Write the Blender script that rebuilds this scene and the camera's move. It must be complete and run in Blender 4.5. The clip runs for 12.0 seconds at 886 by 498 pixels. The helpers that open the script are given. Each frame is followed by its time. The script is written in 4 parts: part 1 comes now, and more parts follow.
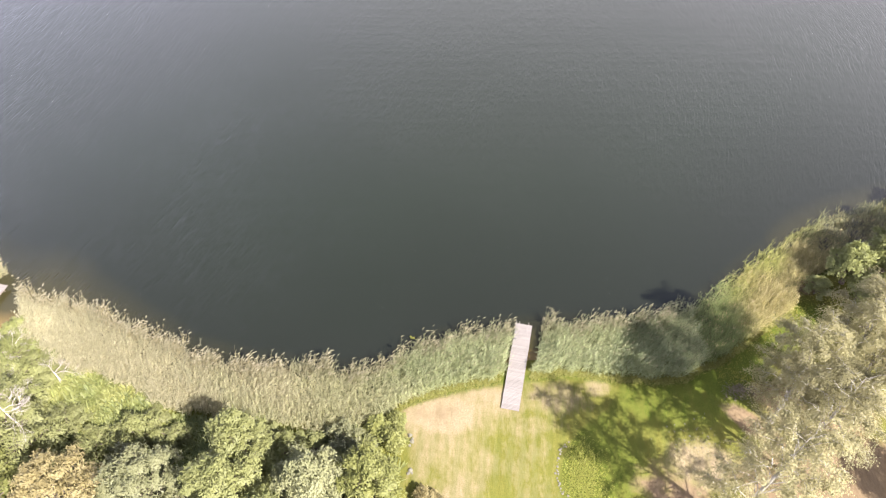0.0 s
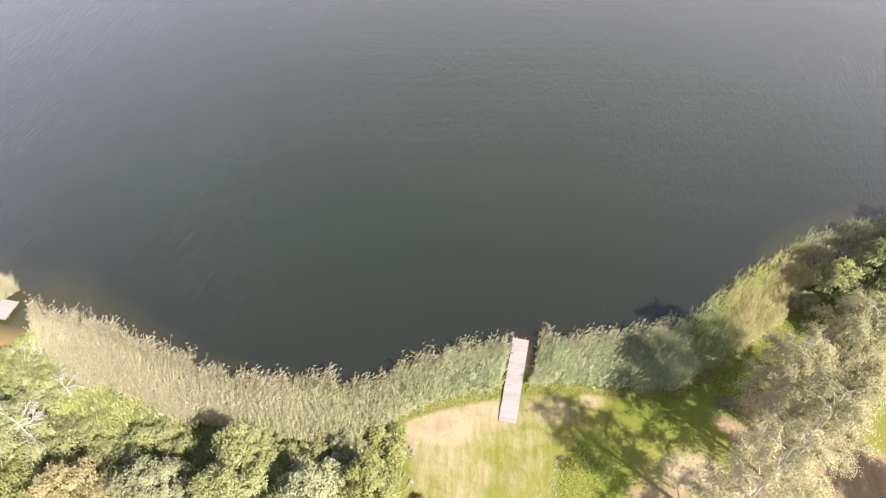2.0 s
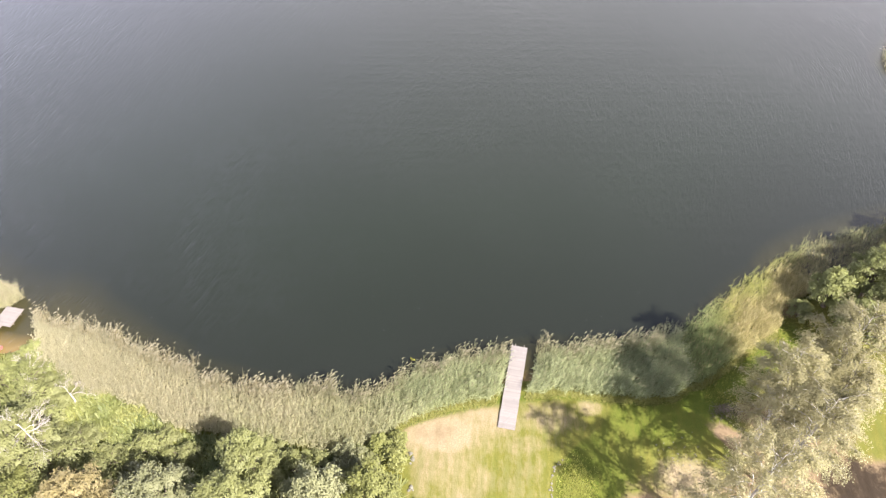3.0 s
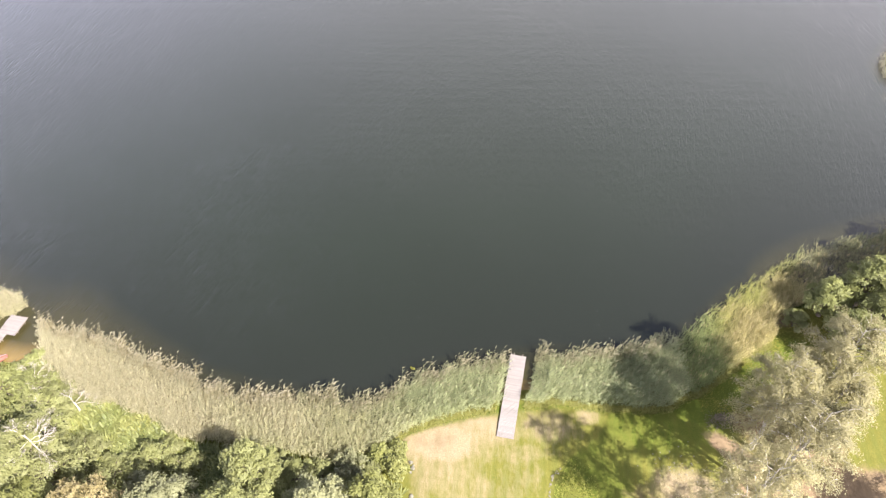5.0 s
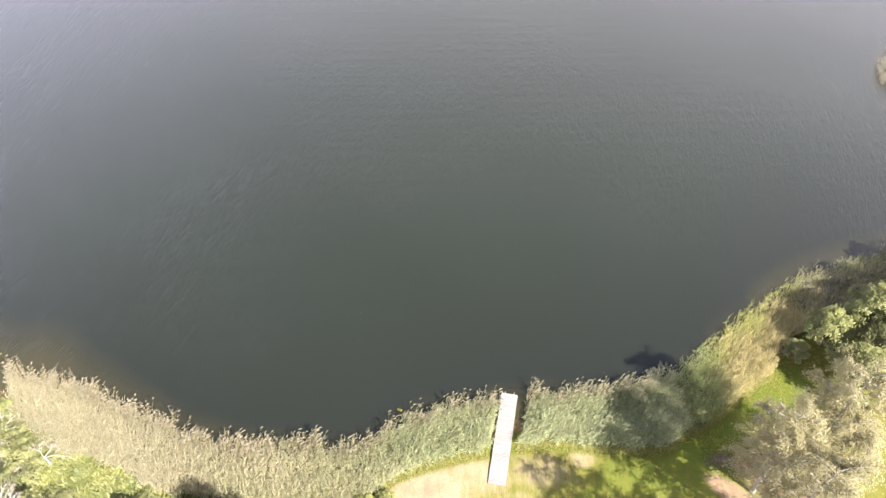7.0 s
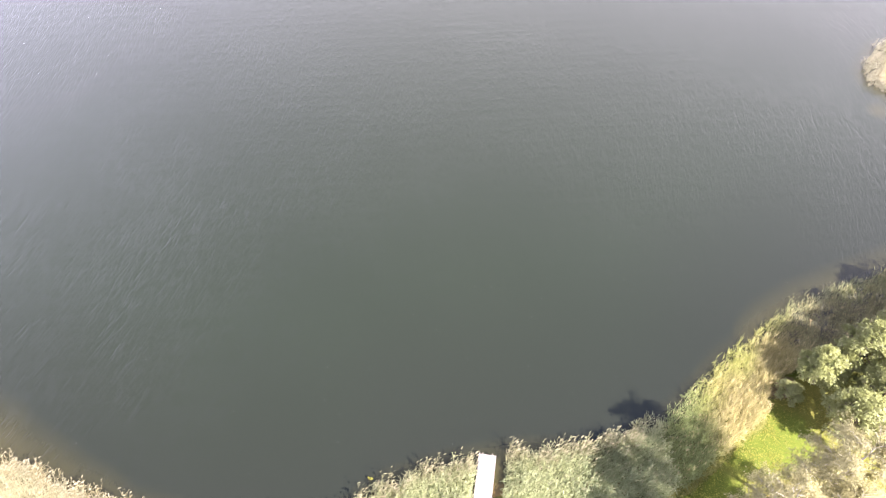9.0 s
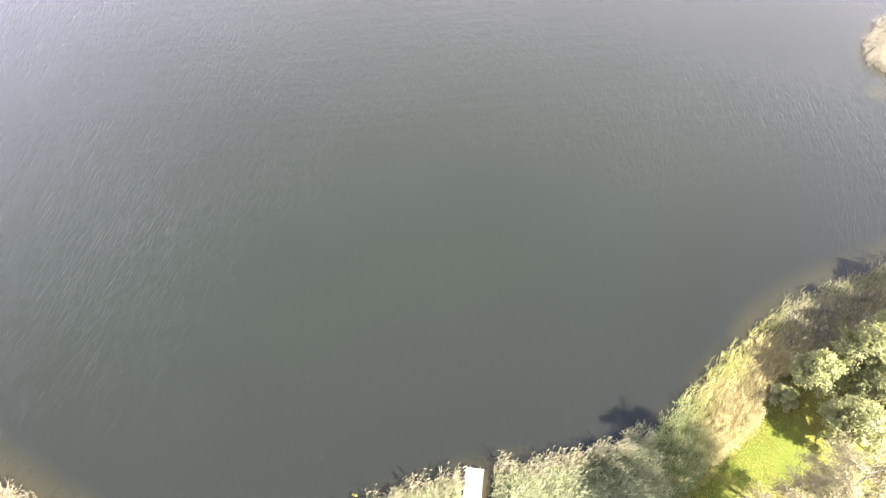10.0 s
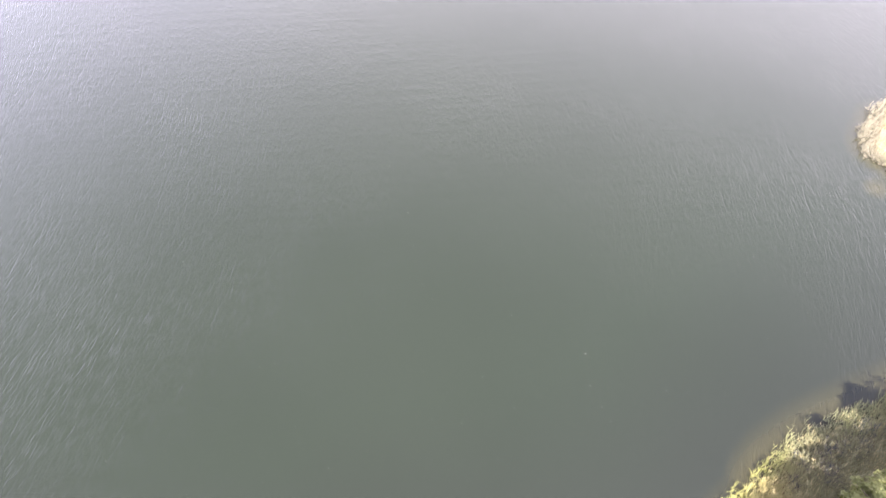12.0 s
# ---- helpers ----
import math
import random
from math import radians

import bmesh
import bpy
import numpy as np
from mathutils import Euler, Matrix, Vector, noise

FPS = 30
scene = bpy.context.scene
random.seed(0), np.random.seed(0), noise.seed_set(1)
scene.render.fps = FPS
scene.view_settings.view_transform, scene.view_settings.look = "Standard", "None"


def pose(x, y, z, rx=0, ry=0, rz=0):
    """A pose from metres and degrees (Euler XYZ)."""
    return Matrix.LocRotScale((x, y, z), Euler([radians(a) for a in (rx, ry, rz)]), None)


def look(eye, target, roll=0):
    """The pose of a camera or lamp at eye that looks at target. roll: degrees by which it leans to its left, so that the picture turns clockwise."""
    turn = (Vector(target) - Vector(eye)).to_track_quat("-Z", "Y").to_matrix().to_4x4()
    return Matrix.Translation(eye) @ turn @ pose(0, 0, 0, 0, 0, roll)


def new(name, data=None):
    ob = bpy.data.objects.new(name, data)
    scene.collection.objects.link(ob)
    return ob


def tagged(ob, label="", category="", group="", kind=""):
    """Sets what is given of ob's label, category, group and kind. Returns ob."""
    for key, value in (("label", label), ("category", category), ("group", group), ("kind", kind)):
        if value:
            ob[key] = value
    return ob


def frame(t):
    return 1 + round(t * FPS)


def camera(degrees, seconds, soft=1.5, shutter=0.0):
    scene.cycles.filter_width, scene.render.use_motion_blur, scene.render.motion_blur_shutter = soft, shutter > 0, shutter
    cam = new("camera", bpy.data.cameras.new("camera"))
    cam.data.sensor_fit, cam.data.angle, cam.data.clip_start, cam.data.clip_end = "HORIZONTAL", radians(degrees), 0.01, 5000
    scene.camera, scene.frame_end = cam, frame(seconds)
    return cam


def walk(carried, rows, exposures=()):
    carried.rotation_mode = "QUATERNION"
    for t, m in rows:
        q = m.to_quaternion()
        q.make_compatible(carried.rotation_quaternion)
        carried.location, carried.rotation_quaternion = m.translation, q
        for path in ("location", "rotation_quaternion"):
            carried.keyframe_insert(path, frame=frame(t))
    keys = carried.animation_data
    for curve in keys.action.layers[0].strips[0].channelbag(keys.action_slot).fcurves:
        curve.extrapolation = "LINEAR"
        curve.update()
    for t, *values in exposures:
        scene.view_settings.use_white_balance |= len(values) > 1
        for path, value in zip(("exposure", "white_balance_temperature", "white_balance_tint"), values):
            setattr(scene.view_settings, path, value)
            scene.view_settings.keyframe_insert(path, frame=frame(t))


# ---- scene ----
cam = camera(67.0, 12.0, soft=1.2)

PATH = [
    (0, (0.566, 0.626, 60.315), (0.53, 1.919, 58.789), -0.6),
    (0.5, (0.658, 0.125, 60.742), (0.623, 1.428, 59.225), -0.6),
    (1, (0.605, -0.198, 61.247), (0.572, 1.114, 59.738), -0.5),
    (1.5, (0.644, -0.344, 61.83), (0.61, 0.972, 60.325), -0.6),
    (2, (0.605, -0.495, 62.405), (0.571, 0.826, 60.904), -0.6),
    (2.5, (0.557, -0.719, 62.968), (0.524, 0.608, 61.472), -0.5),
    (3, (0.482, -0.939, 63.48), (0.452, 0.394, 61.989), -0.4),
    (5, (0.433, -0.285, 65.182), (0.405, 1.039, 63.682), -0.3),
    (5.5, (0.478, 0.574, 65.347), (0.453, 1.894, 63.845), -0.3),
    (6, (0.631, 1.944, 65.576), (0.607, 3.257, 64.068), -0.4),
    (6.5, (0.855, 3.66, 65.829), (0.837, 4.965, 64.314), -0.6),
    (7, (1.218, 5.766, 66.044), (1.209, 7.063, 64.521), -0.7),
    (7.5, (1.675, 7.993, 66.231), (1.675, 9.282, 64.703), -0.9),
    (9.5, (4.133, 17.662, 66.793), (4.171, 18.87, 65.2), -1.8),
    (10, (4.792, 20.404, 66.933), (4.836, 21.562, 65.303), -1.9),
    (10.5, (5.495, 23.332, 67.047), (5.545, 24.456, 65.394), -2.0),
    (11, (6.122, 26.282, 67.206), (6.181, 27.399, 65.548), -1.8),
    (11.5, (7.017, 29.402, 67.318), (7.084, 30.549, 65.681), -1.5),
    (12, (7.709, 32.355, 67.387), (7.791, 33.587, 65.814), -0.8),
]
walk(cam, [(t, look(eye, target, roll)) for t, eye, target, roll in PATH],
     exposures=[(0, 2.0, 6500, 10), (5.5, 2.08, 6500, 10.5), (7, 2.28, 6500, 12), (7.5, 2.42, 6500, 13), (9.5, 2.95, 6500, 17), (10.5, 3.14, 6500, 18), (12, 3.2, 6500, 18)])

# ------------------------------------------------------------------ light
SUN_AZ = (0.75, -0.66)          # horizontal direction towards the sun
SUN_EL = radians(45)
world = bpy.data.worlds.new("sky")
scene.world = world
world.use_nodes = True
wt = world.node_tree
wt.nodes.clear()
w_out = wt.nodes.new("ShaderNodeOutputWorld")
w_bg = wt.nodes.new("ShaderNodeBackground")
w_sky = wt.nodes.new("ShaderNodeTexSky")
w_sky.sky_type = 'NISHITA'
w_sky.sun_disc = False
w_sky.sun_elevation = SUN_EL
w_sky.sun_rotation = math.atan2(SUN_AZ[0], SUN_AZ[1])
w_sky.air_density, w_sky.dust_density, w_sky.ozone_density = 1.0, 1.0, 1.0
w_bg.inputs["Strength"].default_value = 0.041
# thin high cloud over the whole sky
w_co = wt.nodes.new("ShaderNodeTexCoord")
w_no = wt.nodes.new("ShaderNodeTexNoise")
w_no.inputs["Scale"].default_value = 1.6
w_no.inputs["Detail"].default_value = 3.0
w_ra = wt.nodes.new("ShaderNodeMapRange")
w_ra.inputs["From Min"].default_value, w_ra.inputs["From Max"].default_value = 0.3, 0.7
w_ra.inputs["To Min"].default_value, w_ra.inputs["To Max"].default_value = 0.0, 0.13
w_mx = wt.nodes.new("ShaderNodeMix")
w_mx.data_type = 'RGBA'
w_tone = wt.nodes.new("ShaderNodeMix")
w_tone.data_type = 'RGBA'
w_tone.inputs["A"].default_value = (19.2, 19.0, 24.4, 1)
w_tone.inputs["B"].default_value = (18.6, 17.6, 20.0, 1)
w_west = wt.nodes.new("ShaderNodeMapRange")
w_west.interpolation_type = 'SMOOTHSTEP'
w_west.inputs["From Min"].default_value, w_west.inputs["From Max"].default_value = -0.6, 0.05
wt.links.new(w_west.outputs["Result"], w_tone.inputs["Factor"])
wt.links.new(w_tone.outputs["Result"], w_mx.inputs["B"])
wt.links.new(w_co.outputs["Generated"], w_no.inputs["Vector"])
wt.links.new(w_no.outputs["Fac"], w_ra.inputs["Value"])
# haze: whiter and brighter towards the horizon
w_sep = wt.nodes.new("ShaderNodeSeparateXYZ")
w_hz = wt.nodes.new("ShaderNodeMapRange")
w_hz.interpolation_type = 'SMOOTHSTEP'
w_hz.inputs["From Min"].default_value, w_hz.inputs["From Max"].default_value = 0.17, 0.85
w_hz.inputs["To Min"].default_value, w_hz.inputs["To Max"].default_value = 1.0, 0.0
w_sum = wt.nodes.new("ShaderNodeMath")
w_sum.use_clamp = True
wt.links.new(w_co.outputs["Generated"], w_sep.inputs[0])
wt.links.new(w_sep.outputs["Z"], w_hz.inputs["Value"])
wt.links.new(w_sep.outputs["X"], w_west.inputs["Value"])
wt.links.new(w_ra.outputs["Result"], w_sum.inputs[0])
wt.links.new(w_hz.outputs["Result"], w_sum.inputs[1])
wt.links.new(w_sum.outputs[0], w_mx.inputs["Factor"])
wt.links.new(w_sky.outputs["Color"], w_mx.inputs["A"])
wt.links.new(w_mx.outputs["Result"], w_bg.inputs["Color"])
wt.links.new(w_bg.outputs["Background"], w_out.inputs["Surface"])

sun_data = bpy.data.lights.new("sun", 'SUN')
sun_data.energy, sun_data.angle, sun_data.color = 4.5, radians(0.53), (1.0, 0.95, 0.90)
sun = new("sun", sun_data)
sd = Vector((SUN_AZ[0] * math.cos(SUN_EL), SUN_AZ[1] * math.cos(SUN_EL), math.sin(SUN_EL)))
sun.matrix_world = look(sd * 200, (0, 0, 0))


# ------------------------------------------------------------------ materials
def rgba(c):
    return (c[0], c[1], c[2], 1.0)


class Nodes:
    """A short hand for node materials."""

    def __init__(self, name):
        self.mat = bpy.data.materials.new(name)
        self.mat.use_nodes = True
        self.t = self.mat.node_tree
        self.t.nodes.clear()
        self.out = self.t.nodes.new("ShaderNodeOutputMaterial")

    def node(self, kind, **sets):
        n = self.t.nodes.new(kind)
        for k, v in sets.items():
            n.inputs[k.replace("_", " ")].default_value = v
        return n

    def link(self, a, b):
        self.t.links.new(a, b)

    def noise(self, vec, scale, detail=4.0, rough=0.55):
        n = self.node("ShaderNodeTexNoise", Scale=scale, Detail=detail, Roughness=rough)
        if vec is not None:
            self.link(vec, n.inputs["Vector"])
        return n.outputs["Fac"]

    def ramp(self, fac, lo, hi, a=0.0, b=1.0):
        n = self.node("ShaderNodeMapRange")
        n.inputs["From Min"].default_value, n.inputs["From Max"].default_value = lo, hi
        n.inputs["To Min"].default_value, n.inputs["To Max"].default_value = a, b
        self.link(fac, n.inputs["Value"])
        return n.outputs["Result"]

    def mix(self, fac, a, b, blend='MIX'):
        n = self.t.nodes.new("ShaderNodeMix")
        n.data_type, n.blend_type = 'RGBA', blend
        for key, v in (("Factor", fac), ("A", a), ("B", b)):
            if isinstance(v, tuple):
                n.inputs[key].default_value = rgba(v)
            elif isinstance(v, float):
                n.inputs[key].default_value = v
            else:
                self.link(v, n.inputs[key])
        return n.outputs["Result"]

    def maths(self, op, a, b=None):
        n = self.t.nodes.new("ShaderNodeMath")
        n.operation = op
        for k, v in ((0, a), (1, b)):
            if v is None:
                continue
            if isinstance(v, (int, float)):
                n.inputs[k].default_value = v
            else:
                self.link(v, n.inputs[k])
        return n.outputs[0]

    def attr(self, name):
        n = self.t.nodes.new("ShaderNodeAttribute")
        n.attribute_name = name
        return n

    def place(self):
        return self.t.nodes.new("ShaderNodeNewGeometry").outputs["Position"]

    def island(self):
        return self.t.nodes.new("ShaderNodeNewGeometry").outputs["Random Per Island"]

    def each(self):
        return self.t.nodes.new("ShaderNodeObjectInfo").outputs["Random"]

    def bump(self, height, distance, strength=1.0):
        n = self.node("ShaderNodeBump", Strength=strength, Distance=distance)
        self.link(height, n.inputs["Height"])
        return n.outputs["Normal"]

    def surface(self, color, rough=0.8, normal=None, metal=0.0, spec=0.5, ior=1.45):
        p = self.node("ShaderNodeBsdfPrincipled", Roughness=rough, Metallic=metal, IOR=ior)
        p.inputs["Specular IOR Level"].default_value = spec
        if isinstance(color, tuple):
            p.inputs["Base Color"].default_value = rgba(color)
        else:
            self.link(color, p.inputs["Base Color"])
        if normal is not None:
            self.link(normal, p.inputs["Normal"])
        self.link(p.outputs["BSDF"], self.out.inputs["Surface"])
        return p


def leaf_material(name, base, other, translucent=0.35, rough=0.55, tint_attr=False, soft=0.0):
    m = Nodes(name)
    isl, obj = m.island(), m.each()
    if tint_attr:
        col = m.attr("tint").outputs["Color"]
        bright = m.ramp(isl, 0.0, 1.0, 0.9, 1.1)
        v = m.t.nodes.new("ShaderNodeVectorMath")
        v.operation = 'SCALE'
        m.link(col, v.inputs[0])
        m.link(bright, v.inputs["Scale"])
        col = v.outputs["Vector"]
    else:
        col = m.mix(m.noise(m.place(), 0.55, 3.0), base, other)
        col = m.mix(m.ramp(isl, 0.0, 1.0, 0.0, 0.45), col, tuple(c * 1.35 for c in other))
        shade = m.ramp(obj, 0.0, 1.0, 0.88, 1.12)
        v = m.t.nodes.new("ShaderNodeVectorMath")
        v.operation = 'SCALE'
        m.link(col, v.inputs[0])
        m.link(shade, v.inputs["Scale"])
        col = v.outputs["Vector"]
    p = m.node("ShaderNodeBsdfPrincipled", Roughness=rough)
    p.inputs["Specular IOR Level"].default_value = 0.35
    m.link(col, p.inputs["Base Color"])
    tr = m.node("ShaderNodeBsdfTranslucent")
    m.link(col, tr.inputs["Color"])
    if not tint_attr:
        # leaves of a clump catch the light together
        geo = m.t.nodes.new("ShaderNodeNewGeometry").outputs["Normal"]
        sc = m.t.nodes.new("ShaderNodeVectorMath")
        sc.operation = 'SCALE'
        sc.inputs["Scale"].default_value = 0.28
        m.link(geo, sc.inputs[0])
        ad = m.t.nodes.new("ShaderNodeVectorMath")
        m.link(sc.outputs["Vector"], ad.inputs[0])
        m.link(m.attr("clump").outputs["Vector"], ad.inputs[1])
        un = m.t.nodes.new("ShaderNodeVectorMath")
        un.operation = 'NORMALIZE'
        m.link(ad.outputs["Vector"], un.inputs[0])
        m.link(un.outputs["Vector"], p.inputs["Normal"])
    if soft:
        # limp blades scatter light like a soft mass: lean their shading towards upright
        up = m.t.nodes.new("ShaderNodeVectorMath")
        up.operation = 'ADD'
        m.link(m.t.nodes.new("ShaderNodeNewGeometry").outputs["Normal"], up.inputs[0])
        up.inputs[1].default_value = (0.0, 0.0, soft)
        un = m.t.nodes.new("ShaderNodeVectorMath")
        un.operation = 'NORMALIZE'
        m.link(up.outputs["Vector"], un.inputs[0])
        m.link(un.outputs["Vector"], p.inputs["Normal"])
    mx = m.node("ShaderNodeMixShader", Fac=translucent)
    m.link(p.outputs["BSDF"], mx.inputs[1])
    m.link(tr.outputs["BSDF"], mx.inputs[2])
    m.link(mx.outputs["Shader"], m.out.inputs["Surface"])
    return m.mat


def ground_material():
    m = Nodes("ground_soil_and_turf")
    pos = m.place()
    cover = m.attr("cover")
    sep = m.t.nodes.new("ShaderNodeSeparateColor")
    m.link(cover.outputs["Color"], sep.inputs["Color"])
    dry, bare, lush = sep.outputs["Red"], sep.outputs["Green"], sep.outputs["Blue"]
    # patches drawn out along the mower's way
    drawn = m.node("ShaderNodeMapping")
    m.link(pos, drawn.inputs["Vector"])
    drawn.inputs["Rotation"].default_value = (0.0, 0.0, 0.12)
    drawn.inputs["Scale"].default_value = (1.0, 0.3, 1.0)
    n1, n2, n3 = m.noise(pos, 0.35, 5.0, 0.65), m.noise(drawn.outputs["Vector"], 1.9, 5.0, 0.75), m.noise(pos, 8.0, 4.0, 0.75)
    turf = m.mix(m.ramp(n2, 0.3, 0.7), (0.108, 0.100, 0.018), (0.163, 0.145, 0.034))
    turf = m.mix(m.ramp(n3, 0.38, 0.66, 0.0, 0.6), turf, (0.07, 0.085, 0.02))
    fac = m.maths('ADD', dry, m.ramp(n1, 0.25, 0.75, -0.26, 0.26))
    fac = m.maths('ADD', fac, m.ramp(n2, 0.25, 0.75, -0.2, 0.2))
    straw = m.mix(m.ramp(n3, 0.36, 0.64), (0.190, 0.146, 0.088), (0.286, 0.222, 0.140))
    col = m.mix(m.ramp(fac, 0.25, 0.8), turf, straw)
    # mowing stripes along the lawn
    st = m.t.nodes.new("ShaderNodeSeparateXYZ")
    m.link(pos, st.inputs[0])
    band = m.maths('SINE', m.maths('MULTIPLY', m.maths('ADD', st.outputs["X"], m.maths('MULTIPLY', st.outputs["Y"], -0.12)), 5.2))
    band = m.maths('MULTIPLY', m.ramp(band, -0.6, 0.6, 0.0, 1.0), m.ramp(n1, 0.35, 0.65, 0.25, 1.0))
    band = m.maths('MULTIPLY', band, m.ramp(dry, 0.3, 0.9, 0.38, 0.12))
    col = m.mix(band, col, (0.085, 0.10, 0.022))
    green = m.mix(m.ramp(n3, 0.36, 0.64), (0.050, 0.076, 0.010), (0.102, 0.113, 0.017))
    col = m.mix(m.ramp(m.maths('ADD', lush, m.ramp(n2, 0.25, 0.75, -0.3, 0.3)), 0.3, 0.8), col, green)
    soil = m.mix(m.ramp(n2, 0.25, 0.75), (0.135, 0.095, 0.055), (0.21, 0.15, 0.09))
    col = m.mix(m.ramp(m.maths('ADD', bare, m.ramp(n1, 0.25, 0.75, -0.35, 0.35)), 0.35, 0.75), col, soil)
    h = m.maths('ADD', n3, m.maths('MULTIPLY', n2, 1.5))
    m.surface(col, 0.95, m.bump(h, 0.05, 0.8), spec=0.15)
    return m.mat


def water_material():
    m = Nodes("lake_water")
    pos = m.place()
    depth = m.attr("depth").outputs["Fac"]
    # ripples: crests slant to the east near the bay and straighten up the lake
    sep = m.t.nodes.new("ShaderNodeSeparateXYZ")
    m.link(pos, sep.inputs[0])
    up = m.maths('SUBTRACT', m.maths('MINIMUM', sep.outputs["Y"], 150.0), 55.0)
    slant = m.maths('SUBTRACT', m.maths('MULTIPLY', up, 0.40), m.maths('MULTIPLY', m.maths('MULTIPLY', up, up), 0.0037))
    dot = [m.maths('SUBTRACT', sep.outputs["X"], slant), sep.outputs["Y"]]
    hs = []
    for across, along, detail in ((2.5, 0.40, 1.0), (5.6, 1.3, 1.0)):
        c = m.t.nodes.new("ShaderNodeCombineXYZ")
        m.link(m.maths('MULTIPLY', dot[0], across), c.inputs["X"])
        m.link(m.maths('MULTIPLY', dot[1], along), c.inputs["Y"])
        hs.append(m.noise(c.outputs["Vector"], 1.0, detail, 0.5))
    ridge = m.maths('SUBTRACT', 1.0, m.maths('MULTIPLY', m.maths('ABSOLUTE', m.maths('SUBTRACT', hs[0], 0.5)), 3.0))
    hs[0] = m.maths('ADD', m.maths('MULTIPLY', hs[0], 0.6), m.maths('MULTIPLY', m.maths('POWER', m.maths('MAXIMUM', ridge, 0.0), 3.0), 0.6))
    gust = m.ramp(m.noise(pos, 0.05, 5.0, 0.7), 0.34, 0.66, 0.55, 1.2)
    height = m.maths('ADD', hs[0], m.maths('MULTIPLY', hs[1], 0.22))
    # calmer in the lee of the near shore
    lee_or_shade = m.maths('SUBTRACT', sep.outputs["Y"], m.maths('MULTIPLY', sep.outputs["X"], 0.2))
    gust = m.maths('MULTIPLY', gust, m.ramp(lee_or_shade, 38.0, 80.0, 0.62, 1.08))
    height = m.maths('MULTIPLY', height, gust)
    shallow = m.mix(m.noise(pos, 0.8, 4.0), (0.15, 0.095, 0.030), (0.20, 0.14, 0.055))
    mid = (0.040, 0.034, 0.013)
    deep = m.mix(m.ramp(m.noise(pos, 0.012, 3.0), 0.3, 0.7), (0.0113, 0.0142, 0.0094), (0.0134, 0.0167, 0.0111))
    col = m.mix(m.ramp(depth, 0.0, 0.55), shallow, mid)
    # peat-brown near the banks, greener over the deep middle
    deep = m.mix(m.ramp(m.attr("shore").outputs["Fac"], 3.0, 24.0), (0.0116, 0.0131, 0.0096), deep)
    col = m.mix(m.ramp(depth, 0.45, 2.3), col, deep)
    m.surface(col, 0.10, m.bump(height, 0.028, 1.0), spec=1.0, ior=1.333)
    return m.mat


def wood_material(name, a, b, rough=0.8):
    m = Nodes(name)
    pos = m.place()
    g = m.node("ShaderNodeMapping")
    m.link(pos, g.inputs["Vector"])
    g.inputs["Scale"].default_value = (2.0, 22.0, 8.0)
    col = m.mix(m.noise(g.outputs["Vector"], 1.0, 5.0), a, b)
    col = m.mix(m.ramp(m.each(), 0.0, 1.0, 0.0, 0.6), col, tuple(c * 0.82 for c in a))
    col = m.mix(m.ramp(m.noise(pos, 1.3, 4.0), 0.55, 0.8, 0.0, 0.5), col, tuple(c * 0.6 for c in a))
    m.surface(col, rough, m.bump(m.noise(g.outputs["Vector"], 2.0, 3.0), 0.01), spec=0.3)
    return m.mat


def plain_material(name, a, b, scale=3.0, rough=0.8, spec=0.3):
    m = Nodes(name)
    pos = m.place()
    col = m.mix(m.ramp(m.noise(pos, scale, 5.0), 0.3, 0.7), a, b)
    m.surface(col, rough, m.bump(m.noise(pos, scale * 6, 3.0), 0.02), spec=spec)
    return m.mat


M_GROUND = ground_material()
M_WATER = water_material()
M_DECK = wood_material("weathered_pale_planks", (0.19, 0.168, 0.158), (0.25, 0.222, 0.21))
M_BEAM = wood_material("dark_wet_timber", (0.16, 0.13, 0.10), (0.24, 0.20, 0.16))
M_BARK = plain_material("brown_bark", (0.10, 0.08, 0.06), (0.20, 0.16, 0.12))
M_BIRCHBARK = plain_material("white_birch_bark", (0.26, 0.235, 0.20), (0.44, 0.41, 0.36), 1.5)
M_DEADWOOD = plain_material("bleached_dead_wood", (0.33, 0.29, 0.25), (0.47, 0.42, 0.37))
M_GREYTWIG = plain_material("dark_grey_twigs", (0.055, 0.052, 0.055), (0.10, 0.094, 0.095))
M_STONE = plain_material("pale_field_stone", (0.11, 0.10, 0.075), (0.20, 0.185, 0.145), 4.0)
M_REED = leaf_material("reed_leaves", None, None, 0.52, 0.8, True, 1.9)
M_GRASS = leaf_material("long_grass", None, None, 0.30, 0.6, True, 0.6)
LEAF = {
    "birch": leaf_material("birch_leaves", (0.250, 0.226, 0.106), (0.318, 0.284, 0.146), 0.36),
    "oak": leaf_material("oak_leaves", (0.157, 0.173, 0.056), (0.235, 0.240, 0.089), 0.34),
    "alder": leaf_material("alder_leaves", (0.171, 0.187, 0.066), (0.256, 0.256, 0.102), 0.34),
    "willow": leaf_material("willow_leaves", (0.195, 0.203, 0.098), (0.275, 0.269, 0.145), 0.34),
    "tan": leaf_material("autumn_tan_leaves", (0.243, 0.195, 0.090), (0.314, 0.261, 0.124), 0.34),
    "lime": leaf_material("yellow_green_leaves", (0.177, 0.190, 0.056), (0.243, 0.243, 0.081), 0.34),
    "bramble": leaf_material("bramble_leaves", (0.157, 0.167, 0.063), (0.232, 0.231, 0.097), 0.34),
}


